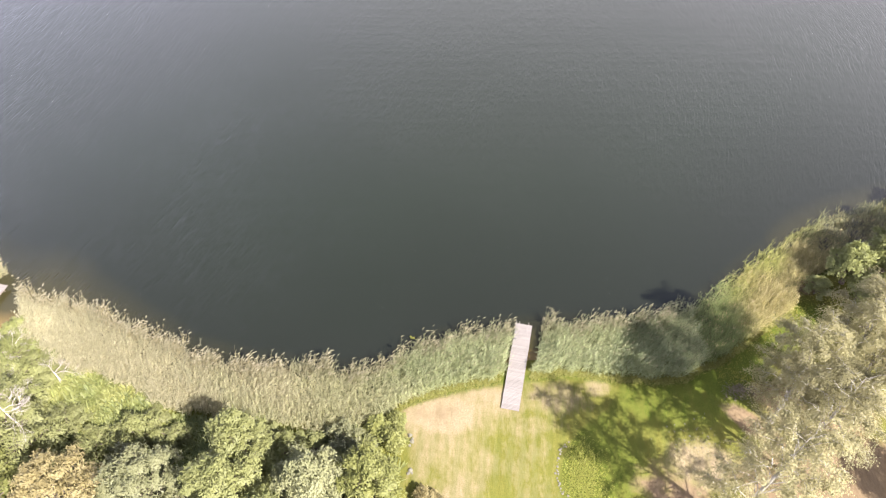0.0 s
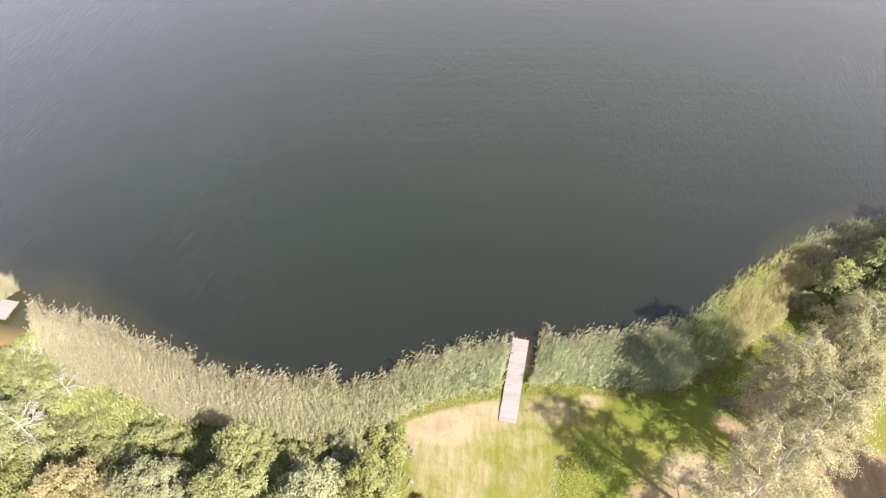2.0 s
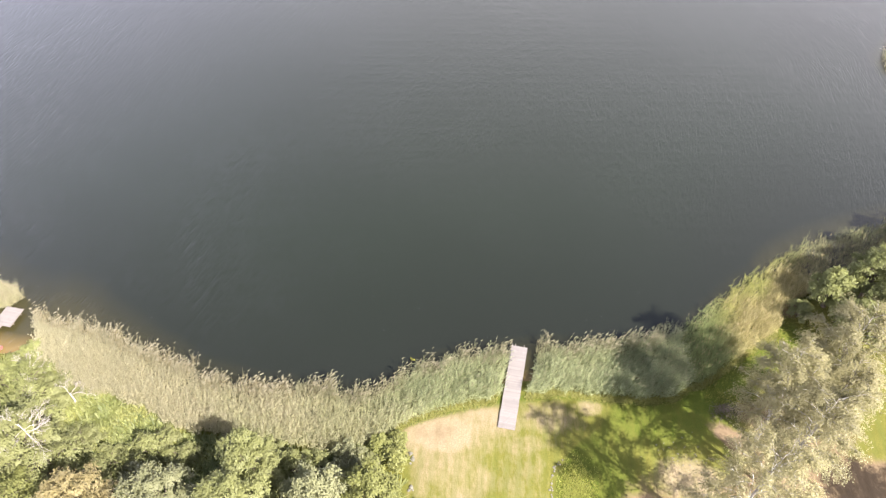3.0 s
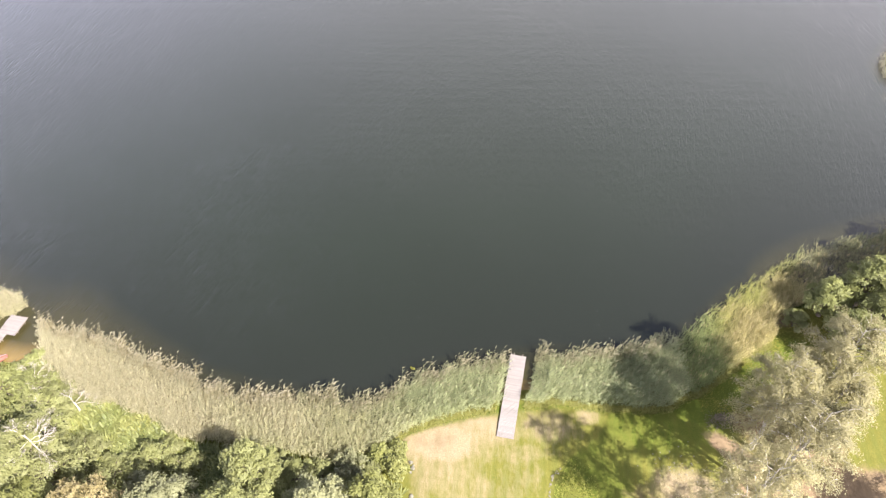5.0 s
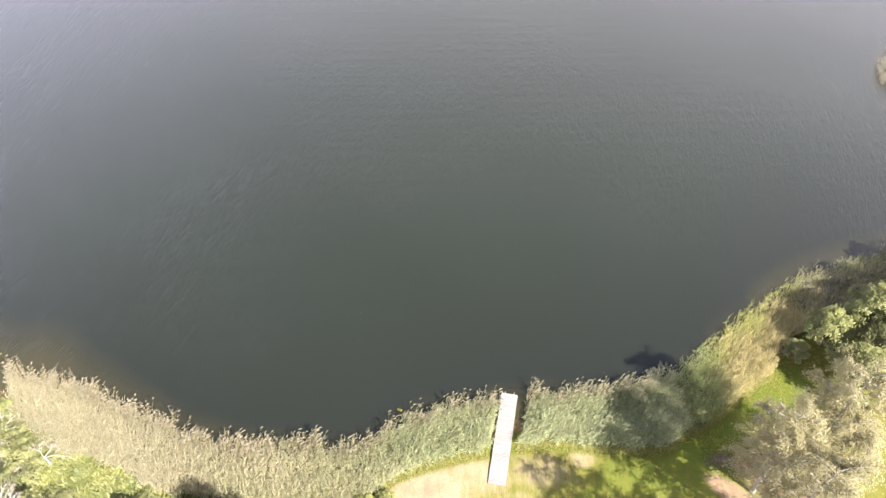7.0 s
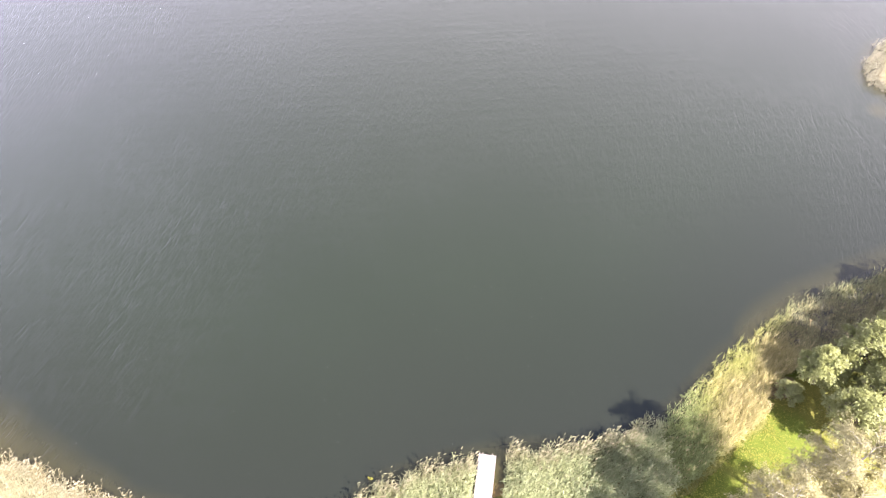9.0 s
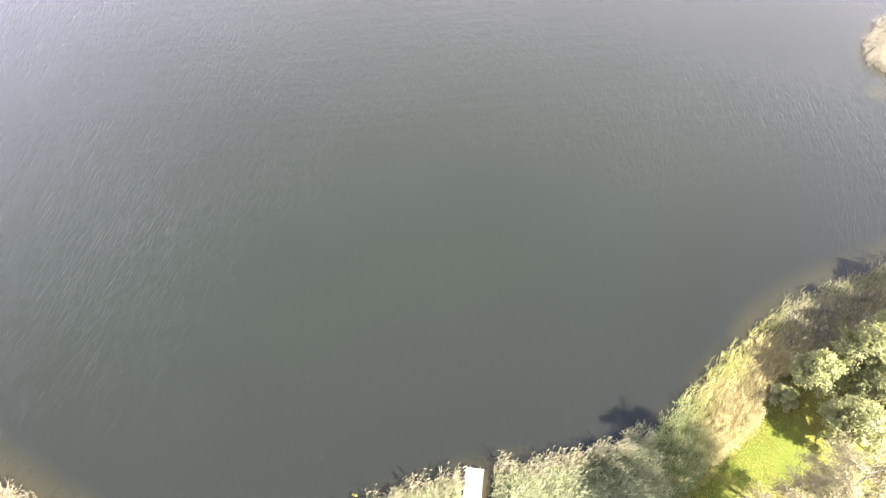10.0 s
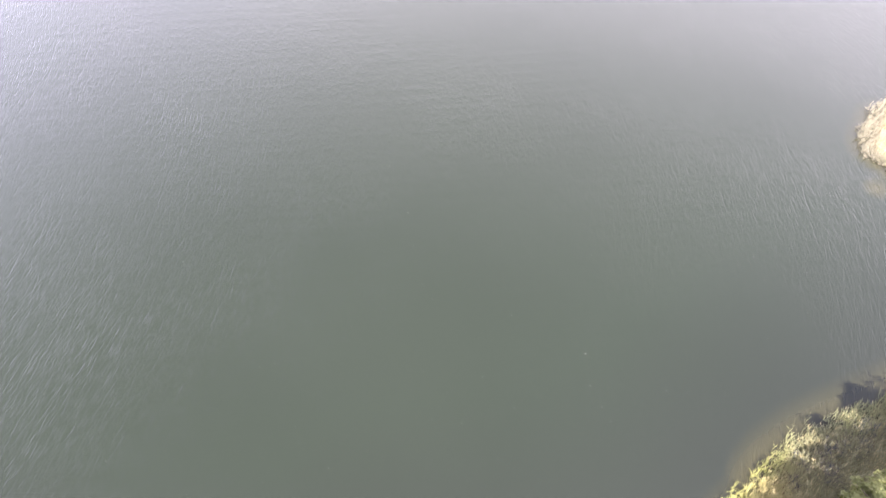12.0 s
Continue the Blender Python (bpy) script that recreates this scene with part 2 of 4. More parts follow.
# ------------------------------------------------------------------ mesh helpers
def quad_mesh(name, verts, quads, material, tint=None, smooth=False):
    """A mesh from an array of points and an array of four corners a face."""
    me = bpy.data.meshes.new(name)
    verts, quads = np.asarray(verts, np.float32), np.asarray(quads, np.int32)
    me.vertices.add(len(verts))
    me.vertices.foreach_set("co", verts.ravel())
    me.loops.add(quads.size)
    me.loops.foreach_set("vertex_index", quads.ravel())
    me.polygons.add(len(quads))
    me.polygons.foreach_set("loop_start", np.arange(0, quads.size, 4, dtype=np.int32))
    if smooth:
        me.polygons.foreach_set("use_smooth", np.ones(len(quads), bool))
    if tint is not None:
        a = me.attributes.new("tint", 'FLOAT_COLOR', 'POINT')
        c = np.ones((len(verts), 4), np.float32)
        c[:, :3] = tint
        a.data.foreach_set("color", c.ravel())
    me.update(calc_edges=True)
    me.materials.append(material)
    return me


def part(name, data, parent, label="", material=None):
    """One mesh object under a thing or under a part; data is a mesh or a bmesh."""
    if isinstance(data, bmesh.types.BMesh):
        me = bpy.data.meshes.new(name)
        data.to_mesh(me)
        data.free()
        me.materials.append(material)
        data = me
    ob = new(name, data)
    ob.parent = parent
    return tagged(ob, label) if label else ob


def tube(points, radii, sides=6):
    """Corner points and faces of a tapered round stem through points."""
    pts = [Vector(p) for p in points]
    vs, fs = [], []
    for i, p in enumerate(pts):
        d = (pts[min(i + 1, len(pts) - 1)] - pts[max(i - 1, 0)]).normalized()
        a = d.orthogonal().normalized() if i == 0 else (a - d * a.dot(d)).normalized()
        b = d.cross(a)
        for k in range(sides):
            w = 2 * math.pi * k / sides
            vs.append(p + float(radii[i]) * (math.cos(w) * a + math.sin(w) * b))
    for i in range(len(pts) - 1):
        for k in range(sides):
            n = (k + 1) % sides
            fs.append((i * sides + k, i * sides + n, (i + 1) * sides + n, (i + 1) * sides + k))
    return np.array(vs), np.array(fs)


def joined(pieces):
    vs, fs, at = [], [], 0
    for v, f in pieces:
        vs.append(v)
        fs.append(f + at)
        at += len(v)
    return np.concatenate(vs), np.concatenate(fs)


def box_bm(sx, sy, sz, bevel=0.0):
    bm = bmesh.new()
    bmesh.ops.create_cube(bm, size=1.0, matrix=Matrix.Diagonal((sx, sy, sz, 1)))
    if bevel:
        bmesh.ops.bevel(bm, geom=bm.edges[:], offset=bevel, segments=1, affect='EDGES')
    return bm


# ------------------------------------------------------------------ the lie of the land
FRONT_X = [-400, -75, -60, -52, -46, -41, -37, -33, -29, -26, -22, -17, -10, -7.5, -6, -4, -2, 0.5, 3, 6.5, 12, 18, 22, 25, 28, 31, 35, 39, 42, 46, 51, 58, 75, 400]
FRONT_Y = [60, 52, 48, 45.5, 43.4, 42.6, 40.8, 39.2, 37.6, 36.2, 35.0, 35.2, 34.6, 34.8, 36.0, 37.4, 38.3, 39.0, 39.6, 40.0, 40.6, 41.0, 42.0, 43.2, 44.6, 47.2, 50.6, 52.8, 55.0, 57.3, 59.0, 61.3, 68, 90]
BACK_X = [-400, -75, -60, -52, -48.5, -46, -42, -40, -36, -30, -27, -24, -17, -12.4, -8, -5.6, -4.3, -2.4, 0.4, 3.2, 5.5, 8.3, 12, 17, 21, 24, 25, 27.5, 31, 34, 37, 38.4, 41, 44.5, 50, 58, 75, 400]
BACK_Y = [52, 46, 41, 36.6, 36.4, 38.0, 36.4, 34.8, 33.9, 31.8, 29.9, 29.9, 29.0, 28.0, 29.0, 30.1, 31.6, 32.4, 33.3, 34.0, 34.5, 34.9, 35.3, 34.7, 34.5, 34.8, 35.7, 36.7, 39.0, 41.3, 43.0, 46.0, 48.0, 49.4, 51.5, 54, 60, 80]
ISLET = (84.9, 95.3)


def front(x):
    return np.interp(x, FRONT_X, FRONT_Y)


def back(x):
    return np.interp(x, BACK_X, BACK_Y)


def islet_radius(x, y):
    a = np.arctan2(y - ISLET[1], x - ISLET[0])
    return 12.4 + 0.8 * np.sin(3 * a + 0.6) + 0.5 * np.sin(7 * a)


def islet_out(x, y):
    """Metres outside the islet's reeds (negative inside)."""
    return np.hypot((x - ISLET[0]), (y - ISLET[1]) * 1.0) - islet_radius(x, y)


def waterline(x):
    return back(x) + 0.35 * (front(x) - back(x))


def height(x, y):
    """Ground height; the lake stands at 0."""
    d = y - waterline(x)
    land = 0.5 * (1 - np.exp(np.minimum(d, 0) / 2.5)) + 0.004 * np.minimum(np.maximum(-d - 6, 0), 400)
    reach = np.maximum(d, 0)
    shelf = np.interp(x, [-60, -42, -33, -20, 0, 22, 33, 46], [14, 11.5, 8.5, 6.5, 6, 6, 7.5, 8.5])
    bed = -3.6 * (1 - np.exp(-(reach / shelf) ** 1.25))
    z = np.where(d < 0, land, bed)
    far = np.clip((y - 620) / 30, 0, 1)
    z = z * (1 - far) + far * 1.2
    q = islet_out(x, y)
    isl = np.where(q < -3.5, 0.45 * (1 - np.exp((q + 3.5) / 2)), -3.6 * (1 - np.exp(-((np.maximum(q + 3.5, 0)) / 5.5) ** 1.3)))
    shoal = -3.6 + 2.1 * np.exp(-((x - 71.2) ** 2 + (y - 90.6) ** 2) / 10.0)
    return np.maximum(np.maximum(z, isl), shoal)


def axis(fine_lo, fine_hi, step, far_lo, far_hi):
    """Grid lines: even in the middle, wider and wider outwards."""
    mid = list(np.arange(fine_lo, fine_hi + step / 2, step))
    s, v, up = step, mid[-1], []
    while v < far_hi:
        s *= 1.25
        v = min(v + s, far_hi)
        up.append(v)
    s, v, down = step, mid[0], []
    while v > far_lo:
        s *= 1.25
        v = max(v - s, far_lo)
        down.append(v)
    return np.array(down[::-1] + mid + up)


def sheet(xs, ys, zf):
    gx, gy = np.meshgrid(xs, ys)
    vs = np.stack([gx, gy, zf(gx, gy)], -1).reshape(-1, 3)
    n, k = len(xs), np.arange(len(xs) * len(ys)).reshape(len(ys), len(xs))
    q = np.stack([k[:-1, :-1], k[:-1, 1:], k[1:, 1:], k[1:, :-1]], -1).reshape(-1, 4)
    return vs, q


def blob(x, y, cx, cy, rx, ry, soft=0.35, turn=0.0):
    c, s = math.cos(turn), math.sin(turn)
    u, v = (x - cx) * c + (y - cy) * s, -(x - cx) * s + (y - cy) * c
    r = np.hypot(u / rx, v / ry)
    return np.clip((1 + soft - r) / (2 * soft), 0, 1)


def build_ground():
    xs = axis(-60, 62, 0.4, -2600, 2600)
    ys = axis(16, 62, 0.4, -2600, 2600)
    vs, q = sheet(xs, ys, height)
    x, y = vs[:, 0], vs[:, 1]
    vs[:, 2] += np.where(vs[:, 2] > 0.1, 0.05 * np.sin(x * 0.7 + 1.3 * np.sin(y * 0.4)) * np.cos(y * 0.6), 0)
    me = quad_mesh("ground", vs, q, M_GROUND, smooth=True)
    d = np.maximum.reduce([
        0.95 * blob(x, y, -0.6, 30.4, 4.6, 2.7, 0.5), 0.72 * blob(x, y, 4.0, 31.8, 4.5, 2.4, 0.5), 0.6 * blob(x, y, 10.6, 32.6, 4.0, 1.9, 0.5), 0.52 * blob(x, y, 0.5, 25.5, 4.4, 5.5), 0.36 * blob(x, y, 7.5, 26, 3, 5),
        0.45 * blob(x, y, 5.5, 29.4, 5.5, 1.6), 0.75 * blob(x, y, 23.6, 25.6, 3.6, 2.4), 0.66 * blob(x, y, 14.8, 33.6, 1.6, 1.2)])
    b = np.maximum.reduce([
        0.46 * blob(x, y, -1.0, 30.4, 3.0, 1.9, 0.6), 0.72 * blob(x, y, 20.5, 22.8, 4.4, 2.4, 0.5, -0.5), 0.35 * blob(x, y, 25, 23.5, 2.8, 2.0), blob(x, y, 29.5, 29.4, 3.4, 1.1, 0.4, -0.75),
        blob(x, y, 38, 24, 8, 5), 0.9 * blob(x, y, 31, 24, 5, 4), 0.8 * blob(x, y, 36, 32, 6, 4.5), 0.9 * blob(x, y, 39.8, 46.6, 2.2, 1.4), 0.9 * blob(x, y, 31.2, 41.4, 1.9, 0.9, 0.5, -0.4),
        0.9 * blob(x, y, 84.9, 95.3, 10, 10, 0.15)])
    kerb = np.interp(y, [18, 22, 24.5, 27.3, 29.4, 31.3, 33.5, 35.5], [11.2, 9.8, 9.8, 10.9, 12.5, 15.3, 16.5, 16.3])
    beyond = np.clip((x - kerb) / 0.7, 0, 1) * (x < 34)
    lush = np.maximum.reduce([
        beyond * (0.36 + 0.32 * blob(x, y, 13.5, 26.0, 4.4, 4.5) + 0.3 * blob(x, y, 22, 32.4, 7, 3.0) - 0.45 * blob(x, y, 24, 25.5, 4.4, 3.0)), blob(x, y, 28, 35.5, 5, 3.5), blob(x, y, 36, 41, 6, 4.2),
        0.3 * blob(x, y, 6.8, 25.0, 2.2, 3.6), 0.85 * np.clip(1 - np.abs(y - back(x) + 0.3) / 1.1, 0, 1) * (x > -7), blob(x, y, -34.5, 30.5, 6.5, 3.5), 0.35 * blob(x, y, -25, 24, 24, 8)])
    c = np.ones((len(vs), 4), np.float32)
    c[:, 0], c[:, 1], c[:, 2] = d, b, lush
    me.attributes.new("cover", 'FLOAT_COLOR', 'POINT').data.foreach_set("color", c.ravel())
    tagged(new("ground", me), "mown lawn with dry straw patches, lake shore and bare soil", "ground", kind="structure")


def build_water():
    xs = axis(-70, 95, 1.0, -2600, 2600)
    ys = axis(26, 110, 1.0, 10, 700)
    vs, q = sheet(xs, ys, lambda x, y: 0 * x)
    me = quad_mesh("water", vs, q, M_WATER, smooth=True)
    dep = np.maximum(-height(vs[:, 0], vs[:, 1]), 0).astype(np.float32)
    me.attributes.new("depth", 'FLOAT', 'POINT').data.foreach_set("value", dep)
    off = np.maximum(vs[:, 1] - front(vs[:, 0]), 0).astype(np.float32)
    me.attributes.new("shore", 'FLOAT', 'POINT').data.foreach_set("value", off)
    tagged(new("water", me), "dark grey-green lake water rippled by wind", "lake", kind="structure")


build_ground()
build_water()


# ------------------------------------------------------------------ reeds and long grass
rng = np.random.default_rng(7)


def wavy(x, y, s, seed=0.0):
    """Cheap smooth variation between -1 and 1."""
    return (np.sin(x * s + 1.7 * np.sin(y * s * 0.8 + seed) + seed) + np.sin(y * s * 1.3 + 2.1 * np.sin(x * s * 0.6 - seed))) / 2


def ribbons(base, way, length, width, droop, side):
    """Blades of two quads each: base (n,3), unit way, length, width, droop (n), side (n,3)."""
    l, w = length[:, None], width[:, None] / 2
    p1 = base + way * l * 0.5
    p1[:, 2] -= droop * length * 0.12
    p2 = base + way * l
    p2[:, 2] -= droop * length * 0.55
    vs = np.stack([base - side * w * 0.6, base + side * w * 0.6, p1 + side * w, p1 - side * w, p2 + side * w * 0.15, p2 - side * w * 0.15], 1)
    n = len(base)
    k = np.arange(n)[:, None] * 6
    q = np.stack([k + [0, 1, 2, 3], k + [3, 2, 4, 5]], 1).reshape(-1, 4)
    return vs.reshape(-1, 3), q


def unit(v):
    return v / np.maximum(np.linalg.norm(v, axis=1, keepdims=True), 1e-6)


def reed_bed(name, label, x, y, tall, leaf_tint, plume_tint, plume_share, leaves=3, leaf_width=0.042, plume=1.0, wind=1.0, blade=1.0, toward=(0.95, 0.25, 0.0)):
    """Stems with blades and plumes at the points (x, y), bent by the wind; one object."""
    n = len(x)
    lee_way = np.array(toward)
    foot = np.stack([x, y, np.maximum(height(x, y), -0.5)], 1)
    gust = 0.13 + 0.07 * wavy(x, y, 0.8, 4.0)
    bend = wind * lee_way[None] * (gust + rng.normal(0, 0.06, n))[:, None] + rng.normal(0, 0.09, (n, 3)) * [1, 1, 0]
    up = unit(np.array([[0, 0, 1.0]]) + bend)
    tall = tall * (1 + 0.13 * wavy(x, y, 1.1, 9.0) + 0.13 * wavy(x, y, 4.6, 2.0))
    leaf_tint = leaf_tint * (1 + 0.13 * wavy(x, y, 5.2, 3.0) + 0.09 * wavy(x, y, 11.0, 1.0))[:, None]
    tip = foot + up * tall[:, None] + bend * (tall * 0.25)[:, None]
    pieces, tints = [], []
    flat = unit(np.cross(up, rng.normal(0, 1, (n, 3))))
    pieces.append(ribbons(foot, unit(tip - foot), np.linalg.norm(tip - foot, axis=1), np.full(n, 0.03), np.zeros(n), flat))
    tints.append(np.repeat(leaf_tint * 0.9, 6, 0))
    for k in range(leaves):
        f = rng.uniform(0.3, 0.95, n)[:, None]
        p = foot + (tip - foot) * f
        a = rng.uniform(0, 2 * np.pi, n)
        way = unit(np.stack([np.cos(a), np.sin(a), np.zeros(n)], 1) * 0.42 + up * 0.85 + lee_way[None] * 0.22)
        side = unit(np.cross(way, rng.normal(0, 1, (n, 3)) + [0.0, 0.6, 0.0]))
        pieces.append(ribbons(p, way, rng.uniform(0.32, 0.6, n) * blade, rng.uniform(0.7, 1.3, n) * leaf_width, rng.uniform(0.1, 0.8, n), side))
        tints.append(np.repeat(leaf_tint * rng.uniform(0.68, 1.3, (n, 1)), 6, 0))
    a = rng.uniform(0, 2 * np.pi, n)
    way = unit(np.stack([np.cos(a), np.sin(a), np.full(n, 0.55)], 1))
    low = foot + (tip - foot) * rng.uniform(0.25, 0.6, (n, 1))
    pieces.append(ribbons(low, way, rng.uniform(0.4, 0.7, n), np.full(n, 0.055), rng.uniform(0.3, 0.9, n), unit(np.cross(way, np.array([[0, 0, 1.0]])))))
    tints.append(np.repeat(leaf_tint * 1.05, 6, 0))
    pick = rng.random(n) < plume_share
    m = int(pick.sum())
    if m:
        way = unit(up[pick] * 0.8 + lee_way[None] * 0.5 + rng.normal(0, 0.2, (m, 3)))
        for turn in range(2):
            side = unit(np.cross(way, rng.normal(0, 1, (m, 3))))
            pieces.append(ribbons(tip[pick] - way * 0.05, way, rng.uniform(0.25, 0.40, m) * plume, rng.uniform(0.04, 0.07, m) * plume, rng.uniform(0.2, 0.9, m), side))
            tints.append(np.repeat(plume_tint[pick], 6, 0))
    vs, q = joined(pieces)
    me = quad_mesh(name, vs, q, M_REED, np.concatenate(tints))
    return tagged(new(name, me), label, "reeds", kind="stuff")


def scatter(x0, x1, per_metre, lo, hi, edge):
    """Random points between the belt's back and front, thinning out and fringed at the water."""
    line = np.linspace(x0, x1, 60)
    y0, y1 = back(line).min() - 1, front(line).max() + 2.5
    n = int((x1 - x0) * (y1 - y0) * per_metre)
    x, y = rng.uniform(x0, x1, n), rng.uniform(y0, y1, n)
    b, f = back(x), front(x)
    ragged = edge * wavy(x, y, 1.9) + 0.5 * edge * wavy(x, y, 5.3, 2.0) + rng.exponential(edge * 0.35, n)
    keep = (y > b + lo + 0.25 * wavy(x, y, 2.3, 1.0)) & (y < f + hi + ragged - edge * 0.5)
    return x[keep], y[keep]


def blend(a, b, f):
    return np.asarray(a)[None] * (1 - f[:, None]) + np.asarray(b)[None] * f[:, None]


STRAW, BLUEGREEN, OLIVE = (0.48, 0.436, 0.278), (0.375, 0.40, 0.215), (0.33, 0.33, 0.14)


def clear_pier(x, y):
    """True outside the strip of the long pier and outside the channel of the small one."""
    t = (y - 30.9) / 10.0
    mid = 6.06 + t * 1.96
    return ((x - mid > 1.35 + 0.6 * np.clip((t - 0.35) / 0.3, 0, 1)) | (x - mid < -1.4)) & ~((x < -47.7 + (43.4 - y) * 0.5) & (x > -52.0) & (y < 47))


def build_reeds():
    # straw-coloured belt in the west, turning green towards the pier
    x, y = scatter(-49, -9, 58, 0, 0, 0.7)
    ok = clear_pier(x, y)
    x, y = x[ok], y[ok]
    g = np.clip((x + 24) / 13 + 0.35 * wavy(x, y, 0.5) + 0.25 * wavy(x, y, 2.2, 3), 0, 1)
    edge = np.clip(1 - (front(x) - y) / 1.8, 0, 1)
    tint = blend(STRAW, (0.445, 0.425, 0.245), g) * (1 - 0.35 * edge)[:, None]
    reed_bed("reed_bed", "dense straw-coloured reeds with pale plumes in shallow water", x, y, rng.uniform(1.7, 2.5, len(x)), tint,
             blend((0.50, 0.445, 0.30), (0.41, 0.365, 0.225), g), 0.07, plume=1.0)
    x = rng.uniform(-48.5, 24, 3400)
    x = x[wavy(x, 0 * x, 2.7, 8.0) + 0.4 * wavy(x, 0 * x, 7.1) > -0.45]
    y = front(x) + rng.normal(-0.45, 0.5, len(x)) + 0.6 * wavy(x, 0 * x, 1.3) + 0.35 * wavy(x, 0 * x, 4.1, 5.0)
    ok = clear_pier(x, y)
    x, y = x[ok], y[ok]
    g = np.clip((x + 20) / 14, 0, 1)
    reed_bed("reed_fringe", "tall plumed reeds fringing the open water", x, y, rng.uniform(2.0, 2.8, len(x)), blend((0.34, 0.29, 0.165), (0.25, 0.235, 0.13), g),
             blend((0.46, 0.41, 0.285), (0.35, 0.31, 0.20), g), 0.62, 3, 0.03, 1.4)
    # blue-green belt round the pier
    x, y = scatter(-9, 26, 58, 0, 0, 0.6)
    ok = clear_pier(x, y)
    x, y = x[ok], y[ok]
    g = np.clip((x + 9) / 6 + 0.3 * wavy(x, y, 0.6), 0, 1)
    tint = blend((0.445, 0.425, 0.245), BLUEGREEN, g)
    # darker band painted into the tint where the birches shade the reeds
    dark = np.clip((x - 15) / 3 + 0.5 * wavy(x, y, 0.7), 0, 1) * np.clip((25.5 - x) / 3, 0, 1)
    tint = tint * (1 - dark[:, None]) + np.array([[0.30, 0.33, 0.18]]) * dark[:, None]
    near = np.clip(1 - (front(x) - y) / 1.5, 0, 1)[:, None]
    tint = tint * (1 - 0.5 * near) + np.array([[0.30, 0.27, 0.16]]) * 0.5 * near
    tall = rng.uniform(1.7, 2.4, len(x)) * np.where((x > 6.5 + (y - 30.8) * 0.2) & (x < 9.2 + (y - 30.8) * 0.2), 0.75, 1.0)
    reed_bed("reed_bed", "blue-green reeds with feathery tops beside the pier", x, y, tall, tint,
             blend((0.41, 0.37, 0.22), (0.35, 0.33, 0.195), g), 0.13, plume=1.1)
    # lower sedge and dry reed in the east
    x, y = scatter(26, 62, 46, 0, -0.15, 1.0)
    thin = rng.random(len(x)) < np.clip(0.2 + (front(x) - y) / 3.0, 0.06, 1)
    x, y = x[thin], y[thin]
    far = (y - back(x)) / (front(x) - back(x))
    g = np.clip((far - 0.55) * 3 + 0.5 * wavy(x, y, 0.6), 0, 1)
    tint = blend((0.415, 0.36, 0.165), (0.36, 0.36, 0.115), g) * rng.uniform(0.75, 1.2, (len(x), 1))
    # birch shade on the western sedge put into the colour: greener and darker
    lee_or_shade = np.clip((32.5 - x) / 3, 0, 1)[:, None]
    tint = tint * (1 - lee_or_shade) + np.array([[0.25, 0.285, 0.115]]) * lee_or_shade
    # dull dark tint past x 41: shade of oaks and bare shrubs painted in
    oak_shade = np.clip((x - 41) / 4, 0, 1)[:, None]
    tint = tint * (1 - 0.65 * oak_shade) + np.array([[0.21, 0.215, 0.14]]) * 0.65 * oak_shade
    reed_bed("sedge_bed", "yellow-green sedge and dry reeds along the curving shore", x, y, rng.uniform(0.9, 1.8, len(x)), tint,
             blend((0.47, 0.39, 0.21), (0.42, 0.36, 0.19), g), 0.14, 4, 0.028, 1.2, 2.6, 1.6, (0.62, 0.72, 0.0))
    # reeds beyond the small pier
    x, y = scatter(-70, -50.5, 45, 0, 0, 0.8)
    ok = (y > 45.6 + (-50.5 - x) * 0.1) | (x < -54)
    x, y = x[ok], y[ok]
    cx, cy = rng.uniform(-59.5, -49.4, 2600), rng.uniform(45.2, 49.2, 2600)
    ok = np.hypot((cx + 55.6) / 4.5, (cy - 47.0) / 1.8) + 0.15 * wavy(cx, cy, 2.2) < 1
    x, y = np.concatenate([x, cx[ok]]), np.concatenate([y, cy[ok]])
    tint = blend(STRAW, OLIVE, rng.random(len(x)) * 0.4)
    reed_bed("reed_bed", "straw-coloured reeds beyond the small jetty", x, y, rng.uniform(1.6, 2.4, len(x)), tint,
             blend((0.50, 0.43, 0.30), (0.50, 0.43, 0.30), np.zeros(len(x))), 0.3)
    # ring of reeds on the islet
    n = 17000
    x, y = rng.uniform(72, 101, n), rng.uniform(82, 111, n)
    q = islet_out(x, y) + 0.6 * wavy(x, y, 2.0)
    ok = (q < 0) & (q > -2.8)
    x, y = x[ok], y[ok]
    tint = blend((0.33, 0.305, 0.225), (0.26, 0.24, 0.165), rng.random(len(x)))
    reed_bed("islet_reeds", "pale dry reeds ringing a low islet", x, y, rng.uniform(1.2, 2.0, len(x)), tint, tint * 1.1, 0.25)


def grass_tufts(name, label, x, y, tall, tint, width=0.03):
    n = len(x)
    foot = np.stack([x, y, height(x, y) - 0.02], 1)
    pieces, tints = [], []
    for k in range(3):
        a = rng.uniform(0, 2 * np.pi, n)
        way = unit(np.stack([np.cos(a) * 0.6 + 0.25, np.sin(a) * 0.6, np.full(n, 0.9)], 1))
        side = unit(np.cross(way, [0, 0, 1.0]))
        pieces.append(ribbons(foot, way, tall * rng.uniform(0.7, 1.2, n), rng.uniform(0.7, 1.4, n) * width, rng.uniform(0.2, 0.8, n), side))
        tints.append(np.repeat(tint * rng.uniform(0.8, 1.2, (n, 1)), 6, 0))
    vs, q = joined(pieces)
    return tagged(new(name, quad_mesh(name, vs, q, M_GRASS, np.concatenate(tints))), label, "grass", kind="stuff")


